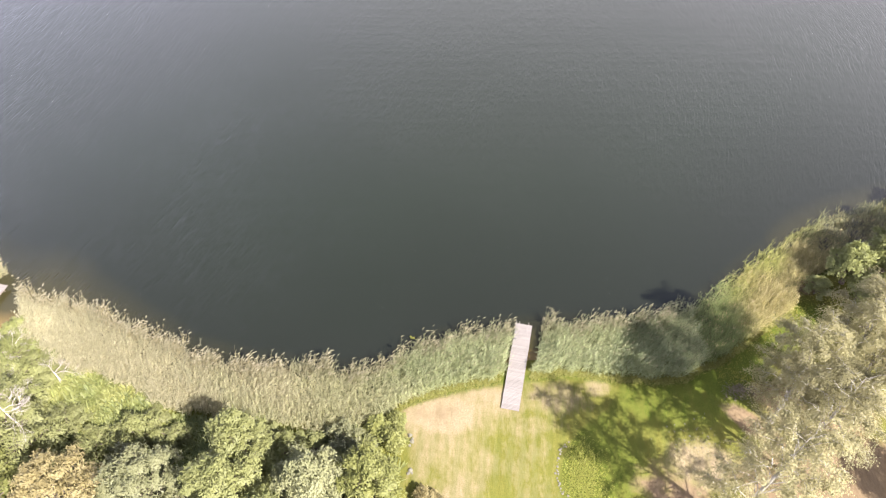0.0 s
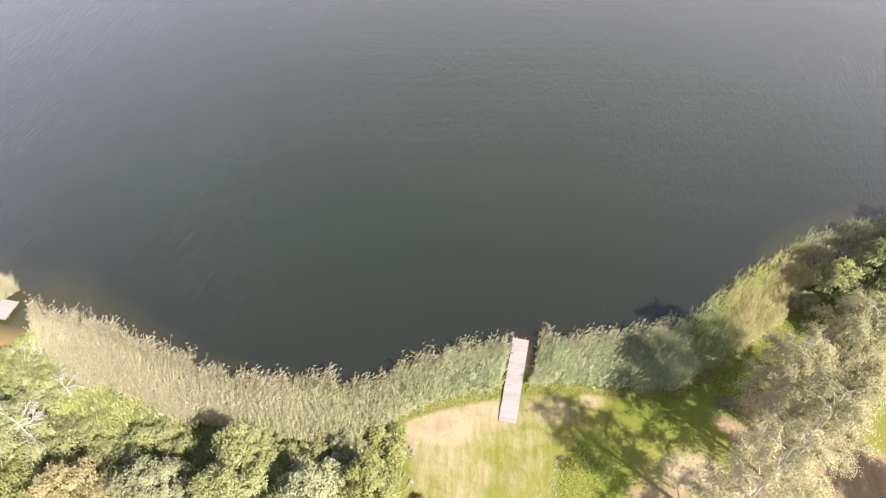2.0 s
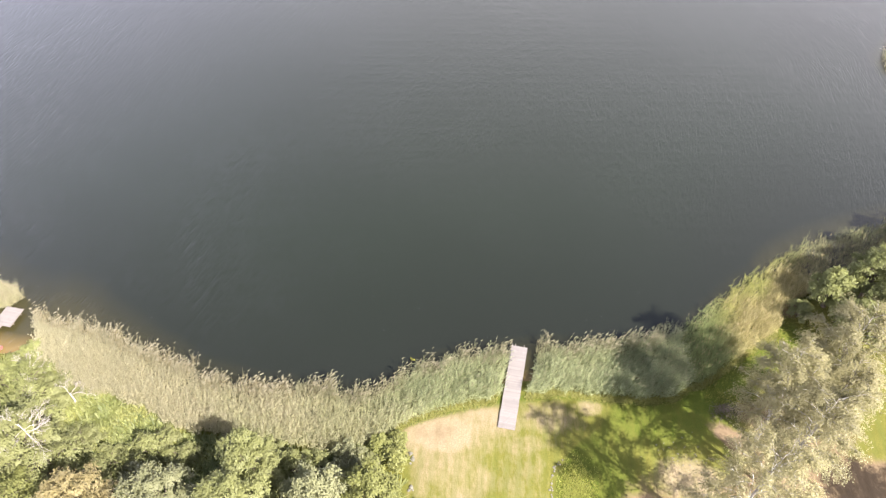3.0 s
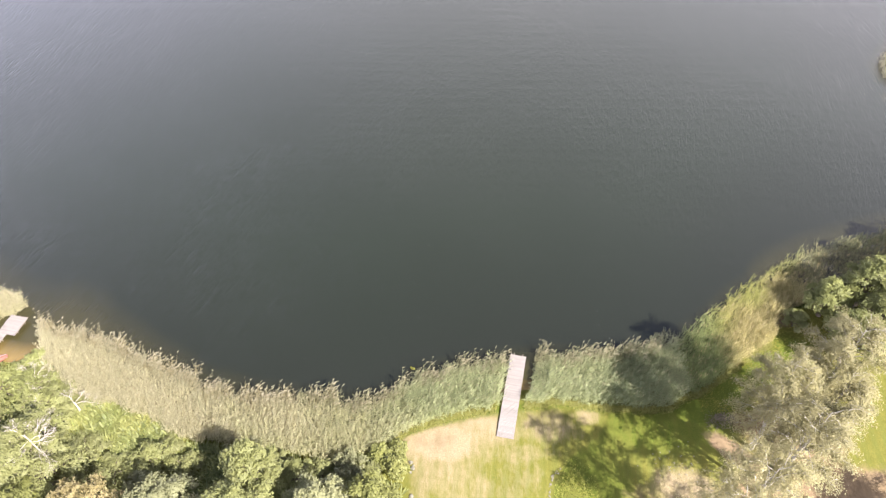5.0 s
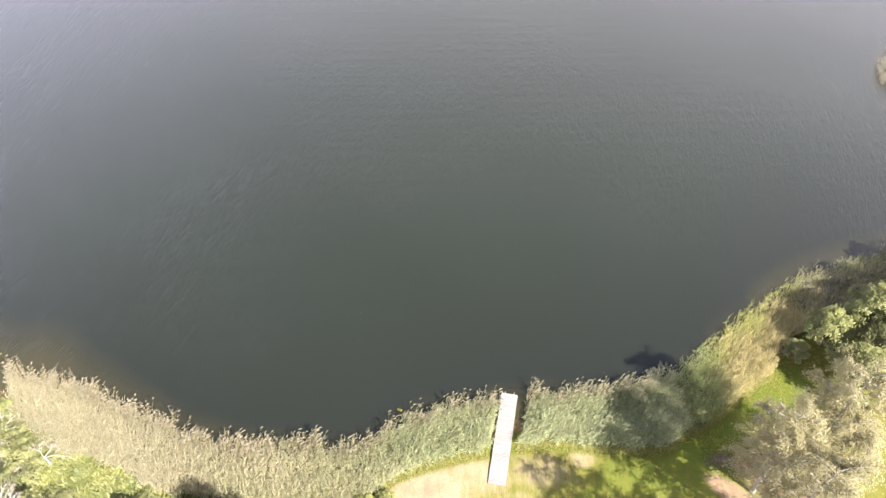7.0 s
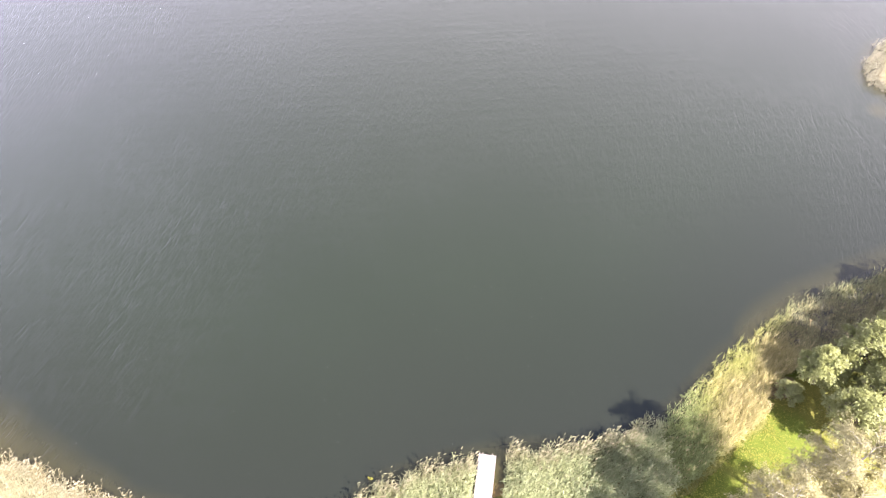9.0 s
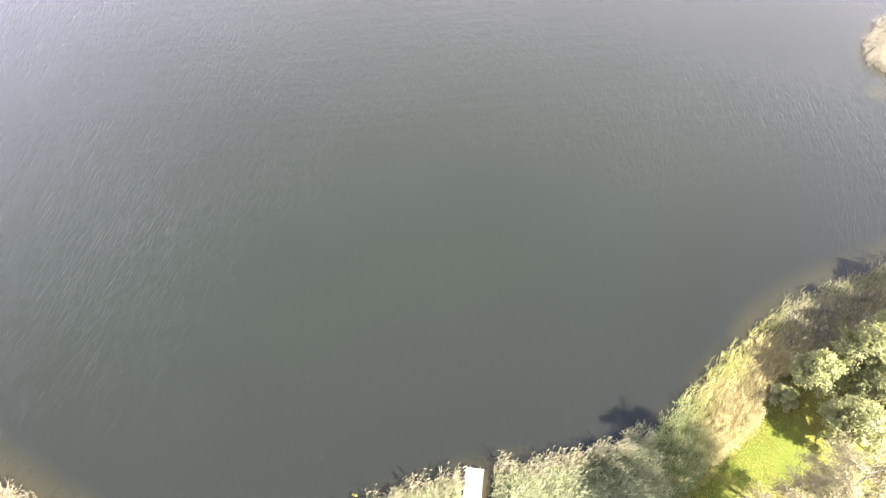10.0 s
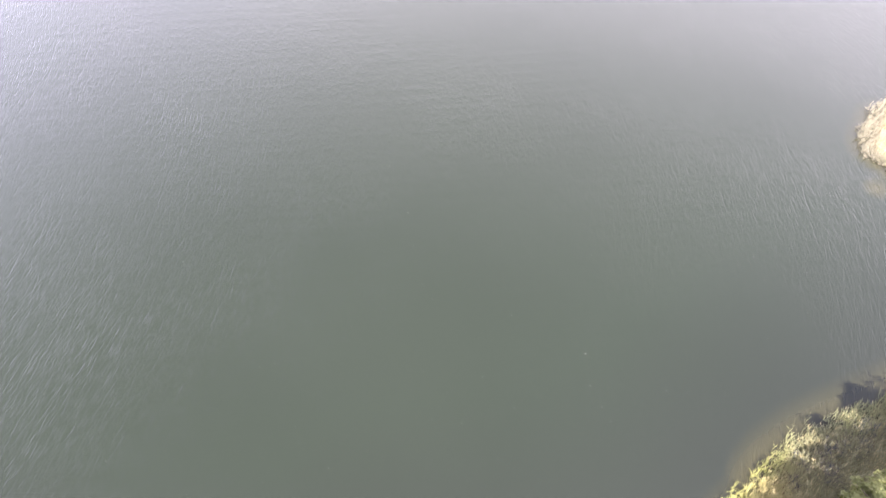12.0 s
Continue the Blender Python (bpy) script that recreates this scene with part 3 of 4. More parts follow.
def build_grass():
    x = rng.uniform(-6, 38, 8500)
    y = back(x) + rng.normal(-0.15, 0.28, len(x))
    ok = clear_pier(x, y) | (y < 30)
    x, y = x[ok], y[ok]
    tint = blend((0.20, 0.20, 0.045), (0.27, 0.25, 0.075), rng.random(len(x)))
    grass_tufts("shore_grass", "bright long grass between lawn and reeds", x, y, rng.uniform(0.12, 0.35, len(x)), tint)
    x, y = rng.uniform(27, 46, 22000), rng.uniform(34, 48, 22000)
    ok = (y < back(x) + 0.3) & (y > back(x) - 8) & (rng.random(len(x)) < 0.4 + 0.6 * (wavy(x, y, 0.9) > 0))
    x, y = x[ok], y[ok]
    tint = blend((0.205, 0.195, 0.028), (0.255, 0.23, 0.045), rng.random(len(x)))
    grass_tufts("meadow_grass", "lush yellow-green uncut grass by the shore", x, y, rng.uniform(0.08, 0.2, len(x)), tint)
    x, y = rng.uniform(-56, -4, 26000), rng.uniform(12, 40, 26000)
    ok = (y < back(x) - 0.2) & ((x < -7) | (y < 26)) & (rng.random(len(x)) < np.clip((y - 12) / 7, 0, 1) * np.clip((-4 - x) / 3, 0, 1))
    x, y = x[ok], y[ok]
    tint = blend((0.13, 0.15, 0.05), (0.24, 0.245, 0.09), np.clip(0.5 + 0.5 * wavy(x, y, 1.1) + rng.normal(0, 0.2, len(x)), 0, 1))
    grass_tufts("undergrowth", "rank green undergrowth between bushes and trees", x, y, rng.uniform(0.5, 1.5, len(x)), tint, 0.13)
    x = rng.uniform(-43, -27, 17000)
    y = back(x) + rng.uniform(-5.8, 0.3, len(x))
    ok = rng.random(len(x)) < 0.75 + 0.5 * wavy(x, y, 1.6, 2.0)
    x, y = x[ok], y[ok]
    tint = blend((0.16, 0.18, 0.055), (0.265, 0.26, 0.08), np.clip(0.5 + 0.5 * wavy(x, y, 0.9) + rng.normal(0, 0.2, len(x)), 0, 1))
    grass_tufts("nettle_patch", "rank yellow-green nettles and herbs behind the reeds", x, y, rng.uniform(0.5, 1.1, len(x)) * (1 + 0.35 * wavy(x, y, 1.9)), tint, 0.10)
    x, y = rng.normal(12.3, 1.0, 3600), rng.normal(24.2, 1.7, 3600)
    ok = x > 10.4 + 0.3 * np.maximum(y - 25.0, 0) + rng.exponential(0.2, len(x))
    x, y = x[ok], y[ok]
    tint = blend((0.20, 0.215, 0.03), (0.27, 0.265, 0.06), rng.random(len(x)))
    grass_tufts("rank_grass", "tall bright grass behind the stone edging", x, y, rng.uniform(0.1, 0.3, len(x)), tint)


build_reeds()
build_grass()


# ------------------------------------------------------------------ trees and bushes
def lobes_of(r, h0, h1, count, rnd):
    """Centres and radii of the crown's foliage masses."""
    out = []
    count = int(count * 2.2)
    for i in range(count):
        a = 2.399963 * i + rnd.uniform(-0.4, 0.4)
        f = (i + 0.5) / count
        z = h0 + (h1 - h0) * (0.15 + 0.85 * f)
        spread = r * math.sqrt(max(0.05, 1 - (2 * (z - h0) / (h1 - h0) - 0.85) ** 2 * 0.75)) * rnd.uniform(0.45, 0.92)
        out.append((Vector((math.cos(a) * spread, math.sin(a) * spread, z)), r * rnd.uniform(0.17, 0.34)))
    out.append((Vector((0, 0, h1 - r * 0.25)), r * 0.3))
    return out


def leaf_cloud(lobes, per_lobe, size, seed, clumps=14, flat=0.8):
    """Small leaf blades gathered in clumps on the masses."""
    g = np.random.default_rng(seed)
    base, ways, outs = [], [], []
    for c, rad in lobes:
        d = unit(g.normal(0, 1, (clumps, 3)))
        d[:, 2] = np.where(d[:, 2] < -0.35, -d[:, 2], d[:, 2])
        centre = np.array(c)[None] + d * rad * g.uniform(0.55, 1.05, (clumps, 1)) * [1, 1, flat]
        k = per_lobe // clumps
        ball = g.normal(0, 1, (clumps, k, 3)) + d[:, None] * 0.7 + [0, 0, 0.55]
        ball /= np.linalg.norm(ball, axis=2, keepdims=True)
        puff = rad * g.uniform(0.28, 0.7, (clumps, 1, 1))
        off = ball * puff * g.uniform(0.25, 1.2, (clumps, k, 1))
        base.append((centre[:, None] + off).reshape(-1, 3))
        ways.append(ball.reshape(-1, 3))
        outs.append((ball * 0.35 + d[:, None] * 0.4 + [0, 0, 0.75]).reshape(-1, 3))
    base, out = np.concatenate(base), np.concatenate(ways)
    n = len(base)
    face = unit(out * 0.7 + [0, 0, 0.25] + g.normal(0, 0.9, (n, 3)))
    way = unit(np.cross(face, g.normal(0, 1, (n, 3))) + [0.12, 0, 0])
    side = unit(np.cross(face, way))
    L = g.uniform(0.7, 1.35, n)[:, None] * size
    W = L * 0.19
    vs = np.stack([base, base + way * L * 0.5 + side * W, base + way * L, base + way * L * 0.5 - side * W], 1).reshape(-1, 3)
    q = np.arange(n * 4).reshape(-1, 4)
    return vs, q, np.repeat(unit(np.concatenate(outs)), 4, 0)


def foliage(name, cloud, material):
    """A mesh of leaves that carries the outward direction of each clump."""
    vs, q, d = cloud
    me = quad_mesh(name, vs, q, material)
    me.attributes.new("clump", 'FLOAT_VECTOR', 'POINT').data.foreach_set("vector", d.astype(np.float32).ravel())
    return me


def limbs(h, lobes, rnd, thick):
    """A tapered, slightly crooked trunk with a limb into each foliage mass and twigs on it."""
    pts, rad = [], []
    for i in range(8):
        f = i / 7
        pts.append(Vector((0.12 * math.sin(f * 5 + rnd.random()), 0.12 * math.cos(f * 4), h * 0.92 * f - 0.1)))
        rad.append(thick * (1 - f) ** 0.8 + 0.02)
    rad[0] *= 1.35
    pieces = [tube(pts, rad, 8)]
    for c, lr in lobes:
        z0 = max(h * 0.18, c.z - rnd.uniform(0.25, 0.45) * h * 0.5 - lr * 0.5)
        f = min(z0 / (h * 0.92), 0.95)
        a = Vector((0, 0, z0))
        mid = a.lerp(c, 0.5) + Vector((rnd.uniform(-.2, .2), rnd.uniform(-.2, .2), 0.25))
        t = thick * (1 - f) * 0.5 + 0.03
        pieces.append(tube([a, mid, c], [t, t * 0.65, t * 0.3], 5))
        for k in range(4):
            e = c + Vector((rnd.gauss(0, 1), rnd.gauss(0, 1), rnd.gauss(0.2, 0.8))).normalized() * lr * rnd.uniform(0.8, 1.1)
            s = mid.lerp(c, rnd.uniform(0.3, 1.0))
            pieces.append(tube([s, s.lerp(e, 0.55) + Vector((0, 0, 0.1)), e], [t * 0.35, t * 0.22, 0.008], 4))
    return joined(pieces)


def tree(name, label, kind, x, y, h, r, seed, bottom=0.3, count=14, leaves=620, size=0.26, thick=None, clumps=14, group=""):
    rnd = random.Random(seed)
    base = new(name)
    base.location = (x, y, float(height(np.array([x]), np.array([y]))[0]))
    lb = lobes_of(r, h * bottom, h - r * 0.15, count, rnd)
    part("trunk", quad_mesh("trunk", *limbs(h, lb, rnd, thick or 0.02 * h), M_BARK, smooth=True), base)
    part("crown", foliage("crown", leaf_cloud(lb, int(leaves * 0.62), size, seed, clumps), LEAF[kind]), base)
    return tagged(base, label, "tree" if h > 4 else "bush", group)


def birch(label, x, y, h, r, low, lean, seed):
    """A birch: white trunk and limbs, each limb with arching twigs strung with small hanging leaves."""
    rnd, g = random.Random(seed), np.random.default_rng(seed)
    base = new("birch_tree")
    base.location = (x, y, float(height(np.array([x]), np.array([y]))[0]))
    stem = [Vector((lean[0] * f + 0.15 * math.sin(4 * f), lean[1] * f + 0.15 * math.cos(3 * f), h * 0.95 * f - 0.1)) for f in [i / 7 for i in range(8)]]
    part("trunk", quad_mesh("trunk", *tube(stem, [0.2 * (1 - i / 7) ** 0.8 + 0.025 for i in range(8)], 8), M_BIRCHBARK, smooth=True), base)
    starts, ways = [], []
    count = 40
    for i in range(count):
        f = low + (0.97 - low) * ((i + 0.5) / count)
        a = 2.399963 * i + rnd.uniform(-0.5, 0.5)
        reach = r * (0.35 + 0.65 * math.sin(math.pi * min(1.0, 0.28 + 0.66 * (f - low) / (0.97 - low)))) * rnd.uniform(0.65, 1.12)
        foot = Vector((lean[0] * f, lean[1] * f, h * 0.95 * f))
        out = Vector((math.cos(a), math.sin(a), 0))
        pts = [foot, foot + out * reach * 0.35 + Vector((rnd.gauss(0, 0.12), rnd.gauss(0, 0.12), reach * 0.42)),
               foot + out * reach * 0.72 + Vector((rnd.gauss(0, 0.2), rnd.gauss(0, 0.2), reach * 0.62)), foot + out * reach + Vector((0, 0, reach * 0.6))]
        t = 0.03 + 0.05 * (1 - f)
        pieces = [tube(pts, [t * 0.8, t * 0.6, t * 0.4, 0.01], 5)]
        for k in range(15):
            u = rnd.uniform(0.25, 1.0) * 3
            j = min(int(u), 2)
            p = pts[j].lerp(pts[j + 1], u - j)
            w = (out * rnd.uniform(0.3, 1.0) + Vector((rnd.gauss(0, 0.6), rnd.gauss(0, 0.6), rnd.uniform(0.0, 0.7)))).normalized()
            starts.append(p)
            ways.append(w)
            if k < 5:
                e = p + w * rnd.uniform(0.5, 1.0)
                pieces.append(tube([p, p.lerp(e, 0.5) + Vector((0, 0, 0.06)), e], [0.02, 0.014, 0.007], 4))
        part("branch", quad_mesh("branch", *joined(pieces), M_BIRCHBARK), base)
    starts, ways = np.array(starts), np.array(ways)
    k = 66
    n = len(starts) * k
    s0, w0 = np.repeat(starts, k, 0), np.repeat(ways, k, 0)
    long = np.repeat(g.uniform(0.8, 1.7, len(starts)), k)[:, None]
    sag = np.repeat(g.uniform(0.3, 0.9, len(starts)), k)[:, None]
    u = g.uniform(0.1, 1.0, n)[:, None]
    at = s0 + w0 * long * u + np.array([[0, 0, -1.0]]) * sag * long * u ** 2 + g.normal(0, 0.15, (n, 3))
    way = unit(w0 * 0.6 + np.array([[0, 0, -0.9]]) * u + g.normal(0, 0.45, (n, 3)))
    side = unit(np.cross(way, g.normal(0, 1, (n, 3))))
    L = g.uniform(0.11, 0.185, n)[:, None]
    vs = np.stack([at, at + way * L * 0.45 + side * L * 0.26, at + way * L, at + way * L * 0.45 - side * L * 0.26], 1).reshape(-1, 3)
    part("crown", foliage("crown", (vs, np.arange(n * 4).reshape(-1, 4), np.repeat(unit(w0 * 0.5 + g.normal(0, 0.2, (n, 3)) + [0, 0, 0.6]), 4, 0)), LEAF["birch"]), base)
    return tagged(base, label, "tree", "birches by the lawn")


def plant_bushes(rows, seed):
    for i, (k, x, y, h, r) in enumerate(rows):
        label = "leafy green bush at the back of the reeds" if k != "bramble" else "low bramble thicket behind the reeds"
        tree("bush", label, k, x, y, h, r, seed + i, 0.05, 8, 400, 0.24 + 0.02 * ((seed + i + 1) % 3), thick=0.06, clumps=11, group="bushes behind the reeds")


def build_trees():
    B = "silver birch with white limbs and drooping pale foliage"
    for i, (x, y, h, r, low, lean) in enumerate([(24.2, 20.2, 18.6, 4.0, 0.13, (0.3, 0.3)), (30.4, 25.2, 17.2, 3.8, 0.25, (0.4, 0.6)), (31.0, 29.9, 15.6, 3.3, 0.18, (-0.8, 1.0)),
                                                 (36.5, 33.2, 17.4, 3.1, 0.25, (0, 0.4)), (35.2, 30.2, 14.0, 2.7, 0.15, (0.2, 0)), (47.5, 18.0, 13.0, 3.8, 0.3, (0, 0))]):
        birch(B, x, y, h, r, low, lean, 100 + i)
    O = "broad green oak with a dense rounded crown"
    for i, (x, y, h, r) in enumerate([(43.7, 46.9, 5.6, 2.5), (48.4, 48.2, 8.2, 3.0), (43.9, 40.8, 7.6, 2.9), (47.8, 43.4, 7.5, 3.0), (54.0, 45.0, 10.5, 4.0), (59.5, 47.5, 11.5, 4.4), (65.5, 52.0, 13, 4.8), (56.2, 51.0, 10.0, 3.2), (52.3, 50.4, 7.5, 2.4), (62.0, 53.0, 10.8, 3.6)]):
        tree("oak_tree", O, "oak", x, y, h, r, 200 + i, 0.2, 17, 660, 0.265, 0.22, 13, "oaks on the shore")
    tree("shrub", "small green shrub at the meadow edge", "alder", 40.2, 45.4, 2.4, 1.3, 301, 0.1, 8, 500, 0.2, thick=0.05)
    # the grove in the west
    for i, (k, label, x, y, h, r, n) in enumerate([
            ("tan", "round tree turning tan in early autumn", -31.6, 19.9, 9.6, 3.6, 700),
            ("willow", "grey-green willow with pale twigs", -24.6, 20.6, 9.2, 3.4, 650),
            ("alder", "leafy light green unseen alder added south of the grove for shade", -17.8, 20.0, 10.4, 3.5, 760),
            ("alder", "leafy light green unseen alder added south of the grove for shade", -14.0, 17.4, 9.6, 3.2, 700),
            ("willow", "grey-green willow beside the grove", -11.2, 21.0, 8.8, 3.2, 700),
            ("lime", "yellow-green tree at the edge of the lawn", -6.5, 22.2, 7.4, 2.9, 760),
            ("alder", "young alder against the reeds", -17.8, 24.6, 9.6, 2.7, 600),
            ("lime", "yellow-green tree in the grove", -37.8, 19.8, 9.0, 3.4, 650),
            # next two alders are unseen, added south of the grove to cast shade
            ("alder", "unseen alder added south of the grove for shade", -28.0, 16.2, 8.6, 3.0, 650),
            ("alder", "unseen alder added south of the grove for shade", -21.4, 15.4, 9.0, 3.2, 650),
            ("bramble", "spreading light green tree with dead upper boughs", -38.8, 25.2, 9.2, 4.0, 900),
            ("lime", "leafy tree by the lawn", -5.6, 17.6, 6.0, 2.8, 650)]):
        tree("grove_tree", label, k, x, y, h, r, 400 + i, 0.12, 15, int(n * 1.25), 0.265, clumps=16, group="grove trees")
    tall_bushes = [
        ("bramble", -36.0, 28.8, 1.4, 1.9), ("bramble", -39.2, 28.6, 1.8, 2.2), ("alder", -41.2, 30.6, 4.0, 2.7), ("oak", -44.2, 35.6, 3.2, 2.3), ("bramble", -32.6, 26.6, 2.0, 2.0),
        ("alder", -29.2, 27.4, 3.0, 2.2), ("alder", -14.6, 26.0, 3.4, 2.0), ("lime", -5.0, 27.2, 2.6, 1.3), ("lime", -6.6, 28.4, 2.2, 1.2), ("willow", -9.6, 26.6, 3.2, 1.9),
        ("lime", -4.9, 29.4, 1.6, 0.9), ("alder", -42.0, 25.6, 4.0, 2.8), ("alder", -47.0, 31.0, 4.0, 3.0), ("bramble", -40.6, 32.0, 1.5, 1.6),
    ]
    plant_bushes(tall_bushes, 500)
    edge_bushes = [
        ("oak", -45.6, 38.2, 2.6, 1.7), ("oak", -47.6, 35.0, 3.4, 2.6), ("alder", -43.2, 33.0, 3.2, 2.3), ("alder", -15.6, 24.0, 3.2, 1.8), ("willow", -28.8, 24.4, 3.0, 2.0),
        ("bramble", -36.2, 24.6, 3.0, 2.2), ("alder", -9.0, 24.6, 2.8, 1.7), ("bramble", -12.2, 26.6, 1.8, 1.5), ("bramble", -17.0, 27.4, 2.0, 1.5), ("bramble", -7.6, 26.8, 2.0, 1.3),
        ("tan", -1.9, 22.0, 1.3, 1.1), ("tan", -0.6, 21.4, 1.0, 0.9), ("lime", -41.8, 35.6, 1.2, 1.2), ("bramble", -39.4, 34.0, 1.1, 1.3),
    ]
    plant_bushes(edge_bushes, 514)
    low_thicket = [
        ("bramble", -43.8, 37.0, 1.2, 1.2), ("bramble", -41.2, 34.2, 2.0, 1.9), ("bramble", -44.6, 36.4, 2.0, 1.8), ("bramble", -28.0, 29.0, 1.2, 1.4), ("oak", -46.6, 37.2, 2.0, 1.5),
        ("lime", -48.2, 36.0, 1.2, 1.4), ("alder", -50.4, 35.4, 2.2, 2.0), ("bramble", -49.8, 33.2, 2.0, 2.2), ("bramble", -25.6, 27.2, 1.8, 1.5), ("alder", -48.6, 29.2, 3.0, 2.4),
        ("bramble", -46.2, 28.2, 2.6, 2.2), ("alder", -45.0, 26.6, 3.0, 2.2),
    ]
    plant_bushes(low_thicket, 528)


build_trees()


# ------------------------------------------------------------------ the piers
def pier(name, label, a, b, width, top, plank, posts):
    """A plank deck from a to b (middle line) on beams and posts."""
    a, b = Vector((*a, top)), Vector((*b, top))
    length = (b - a).length
    yaw = math.atan2(b.y - a.y, b.x - a.x)
    base = new(name)
    base.matrix_world = Matrix.Translation(a) @ Matrix.Rotation(yaw, 4, 'Z')
    board = bpy.data.meshes.new("plank")
    bm = box_bm(plank - 0.012, width, 0.035, 0.005)
    bm.to_mesh(board)
    bm.free()
    board.materials.append(M_DECK)
    rnd = random.Random(5)
    n = int(length / plank)
    for s in (-1, 0, 1):
        bm = box_bm(length - 0.1, 0.10, 0.16, 0.01)
        ob = part("beam", bm, base, "", M_BEAM)
        ob.location = (length / 2, s * (width / 2 - 0.12), -0.12)
    for i in range(posts):
        for s in (-1, 1):
            px = length * (i + 0.5) / posts
            vs, q = tube([(0, 0, -2.2), (0, 0, -0.6), (0, 0, -0.05)], [0.07, 0.065, 0.06], 8)
            ob = part("post", quad_mesh("post", vs, q, M_BEAM, smooth=True), base)
            ob.location = (px, s * (width / 2 - 0.2), 0)
    for i in range(n):
        ob = part("plank", board, base)
        ob.location = (plank * (i + 0.5), rnd.uniform(-0.02, 0.02), -0.018 + rnd.uniform(-0.003, 0.003))
        ob.rotation_euler = (0, 0, rnd.uniform(-0.006, 0.006))
    return tagged(base, label, "pier") if label else base


pier("pier", "long pier of pale weathered planks through the reeds", (6.06, 30.90), (8.02, 40.88), 1.78, 0.55, 0.145, 5)
jetty = pier("jetty", "small pale plank jetty with a wider head beside sandy shallows", (-52.8, 38.6), (-51.95, 43.1), 1.3, 0.5, 0.145, 3)
jetty_head = pier("jetty_head", "", (-51.36, 42.9), (-50.86, 45.6), 2.2, 0.5, 0.145, 2)
# head and walkway are one jetty
for piece in list(jetty_head.children):
    seat = jetty.matrix_world.inverted() @ jetty_head.matrix_world @ piece.matrix_basis
    piece.parent = jetty
    piece.matrix_basis = seat
bpy.data.objects.remove(jetty_head)


# ------------------------------------------------------------------ stones
def stone(x, y, s, seed):
    rnd = random.Random(seed)
    bm = bmesh.new()
    bmesh.ops.create_icosphere(bm, subdivisions=2, radius=s)
    for v in bm.verts:
        v.co *= 1 + 0.35 * noise.noise(v.co * (1.6 / s) + Vector((seed, 0, 0)))
        v.co.z *= 0.6
    me = bpy.data.meshes.new("stone")
    bm.to_mesh(me)
    bm.free()
    me.materials.append(M_STONE)
    ob = new("stone", me)
    ob.location = (x, y, float(height(np.array([x]), np.array([y]))[0]) + s * 0.2)
    ob.rotation_euler = (0, 0, rnd.uniform(0, 6))
    return ob


def build_stones():
    for i, (x, y, s) in enumerate([(-3.5, 28.1, 0.2), (-3.3, 27.5, 0.22), (-3.5, 27.1, 0.14), (-3.25, 27.8, 0.12), (-3.3, 24.7, 0.22), (-3.5, 24.4, 0.16), (-3.15, 24.45, 0.12)]):
        tagged(stone(x, y, s, i), "pale round stone at the lawn edge", "stone", "lawn edge stones")
    edge = [(11.3, 27.6), (10.5, 26.6), (10.0, 25.1), (10.1, 23.5), (10.8, 22.3)]
    i = 10
    for (x0, y0), (x1, y1) in zip(edge, edge[1:]):
        m = int(math.hypot(x1 - x0, y1 - y0) / 0.2)
        for k in range(m):
            f = k / m
            tagged(stone(x0 + (x1 - x0) * f + random.uniform(-.22, .22), y0 + (y1 - y0) * f + random.uniform(-.15, .15), random.uniform(0.05, 0.13), i),
                   "small pale edging stone sunk in the grass", "stone", "edging stones")
            i += 1


build_stones()


# ------------------------------------------------------------------ small things on and by the piers
M_DARKMETAL = plain_material("dark_galvanised_steel", (0.05, 0.05, 0.055), (0.10, 0.10, 0.11), 6.0, 0.45, 0.5)
M_RED = plain_material("faded_red_paint", (0.15, 0.055, 0.04), (0.22, 0.10, 0.075), 3.0, 0.6)


def stick(a, b, r0, r1, sides=6, mid=None):
    pts = [a, b] if mid is None else [a, mid, b]
    return tube(pts, np.linspace(r0, r1, len(pts)), sides)


def build_ladder():
    """Swimming ladder hung over the west edge of the pier near its head."""
    base = new("swim_ladder")
    base.location = (6.9, 39.6, 0.56)
    base.rotation_euler = (0, 0, radians(-11.4))
    for s in (-0.6, 0.6):
        v = tube([(0.30, s, 0.0), (0.26, s, 0.14), (0.0, s, 0.2), (-0.12, s, 0.08), (-0.14, s, -1.1)], [0.045] * 5, 6)
        part("rail", quad_mesh("rail", *v, M_DARKMETAL, smooth=True), base)
    for z in (-0.9, -0.6, -0.3, 0.0):
        part("rung", quad_mesh("rung", *stick((-0.16, -0.6, z), (-0.16, 0.6, z), 0.025, 0.025), M_DARKMETAL), base)
    part("crossbar", quad_mesh("crossbar", *stick((0.02, -0.6, 0.19), (0.02, 0.6, 0.19), 0.045, 0.045), M_DARKMETAL), base)
    tagged(base, "dark steel swimming ladder on the pier edge", "ladder")
    for x, y in ((7.22, 41.05), (7.55, 41.0), (8.5, 40.82)):
        vs, q = tube([(0, 0, -2.4), (0, 0, 0.25), (0, 0, 0.34)], [0.06, 0.055, 0.05], 8)
        ob = new("mooring_post", quad_mesh("mooring_post", vs, q, M_DECK, smooth=True))
        ob.location = (x, y, 0.5)
        tagged(ob, "pale wooden mooring post at the pier head", "post", "mooring posts")


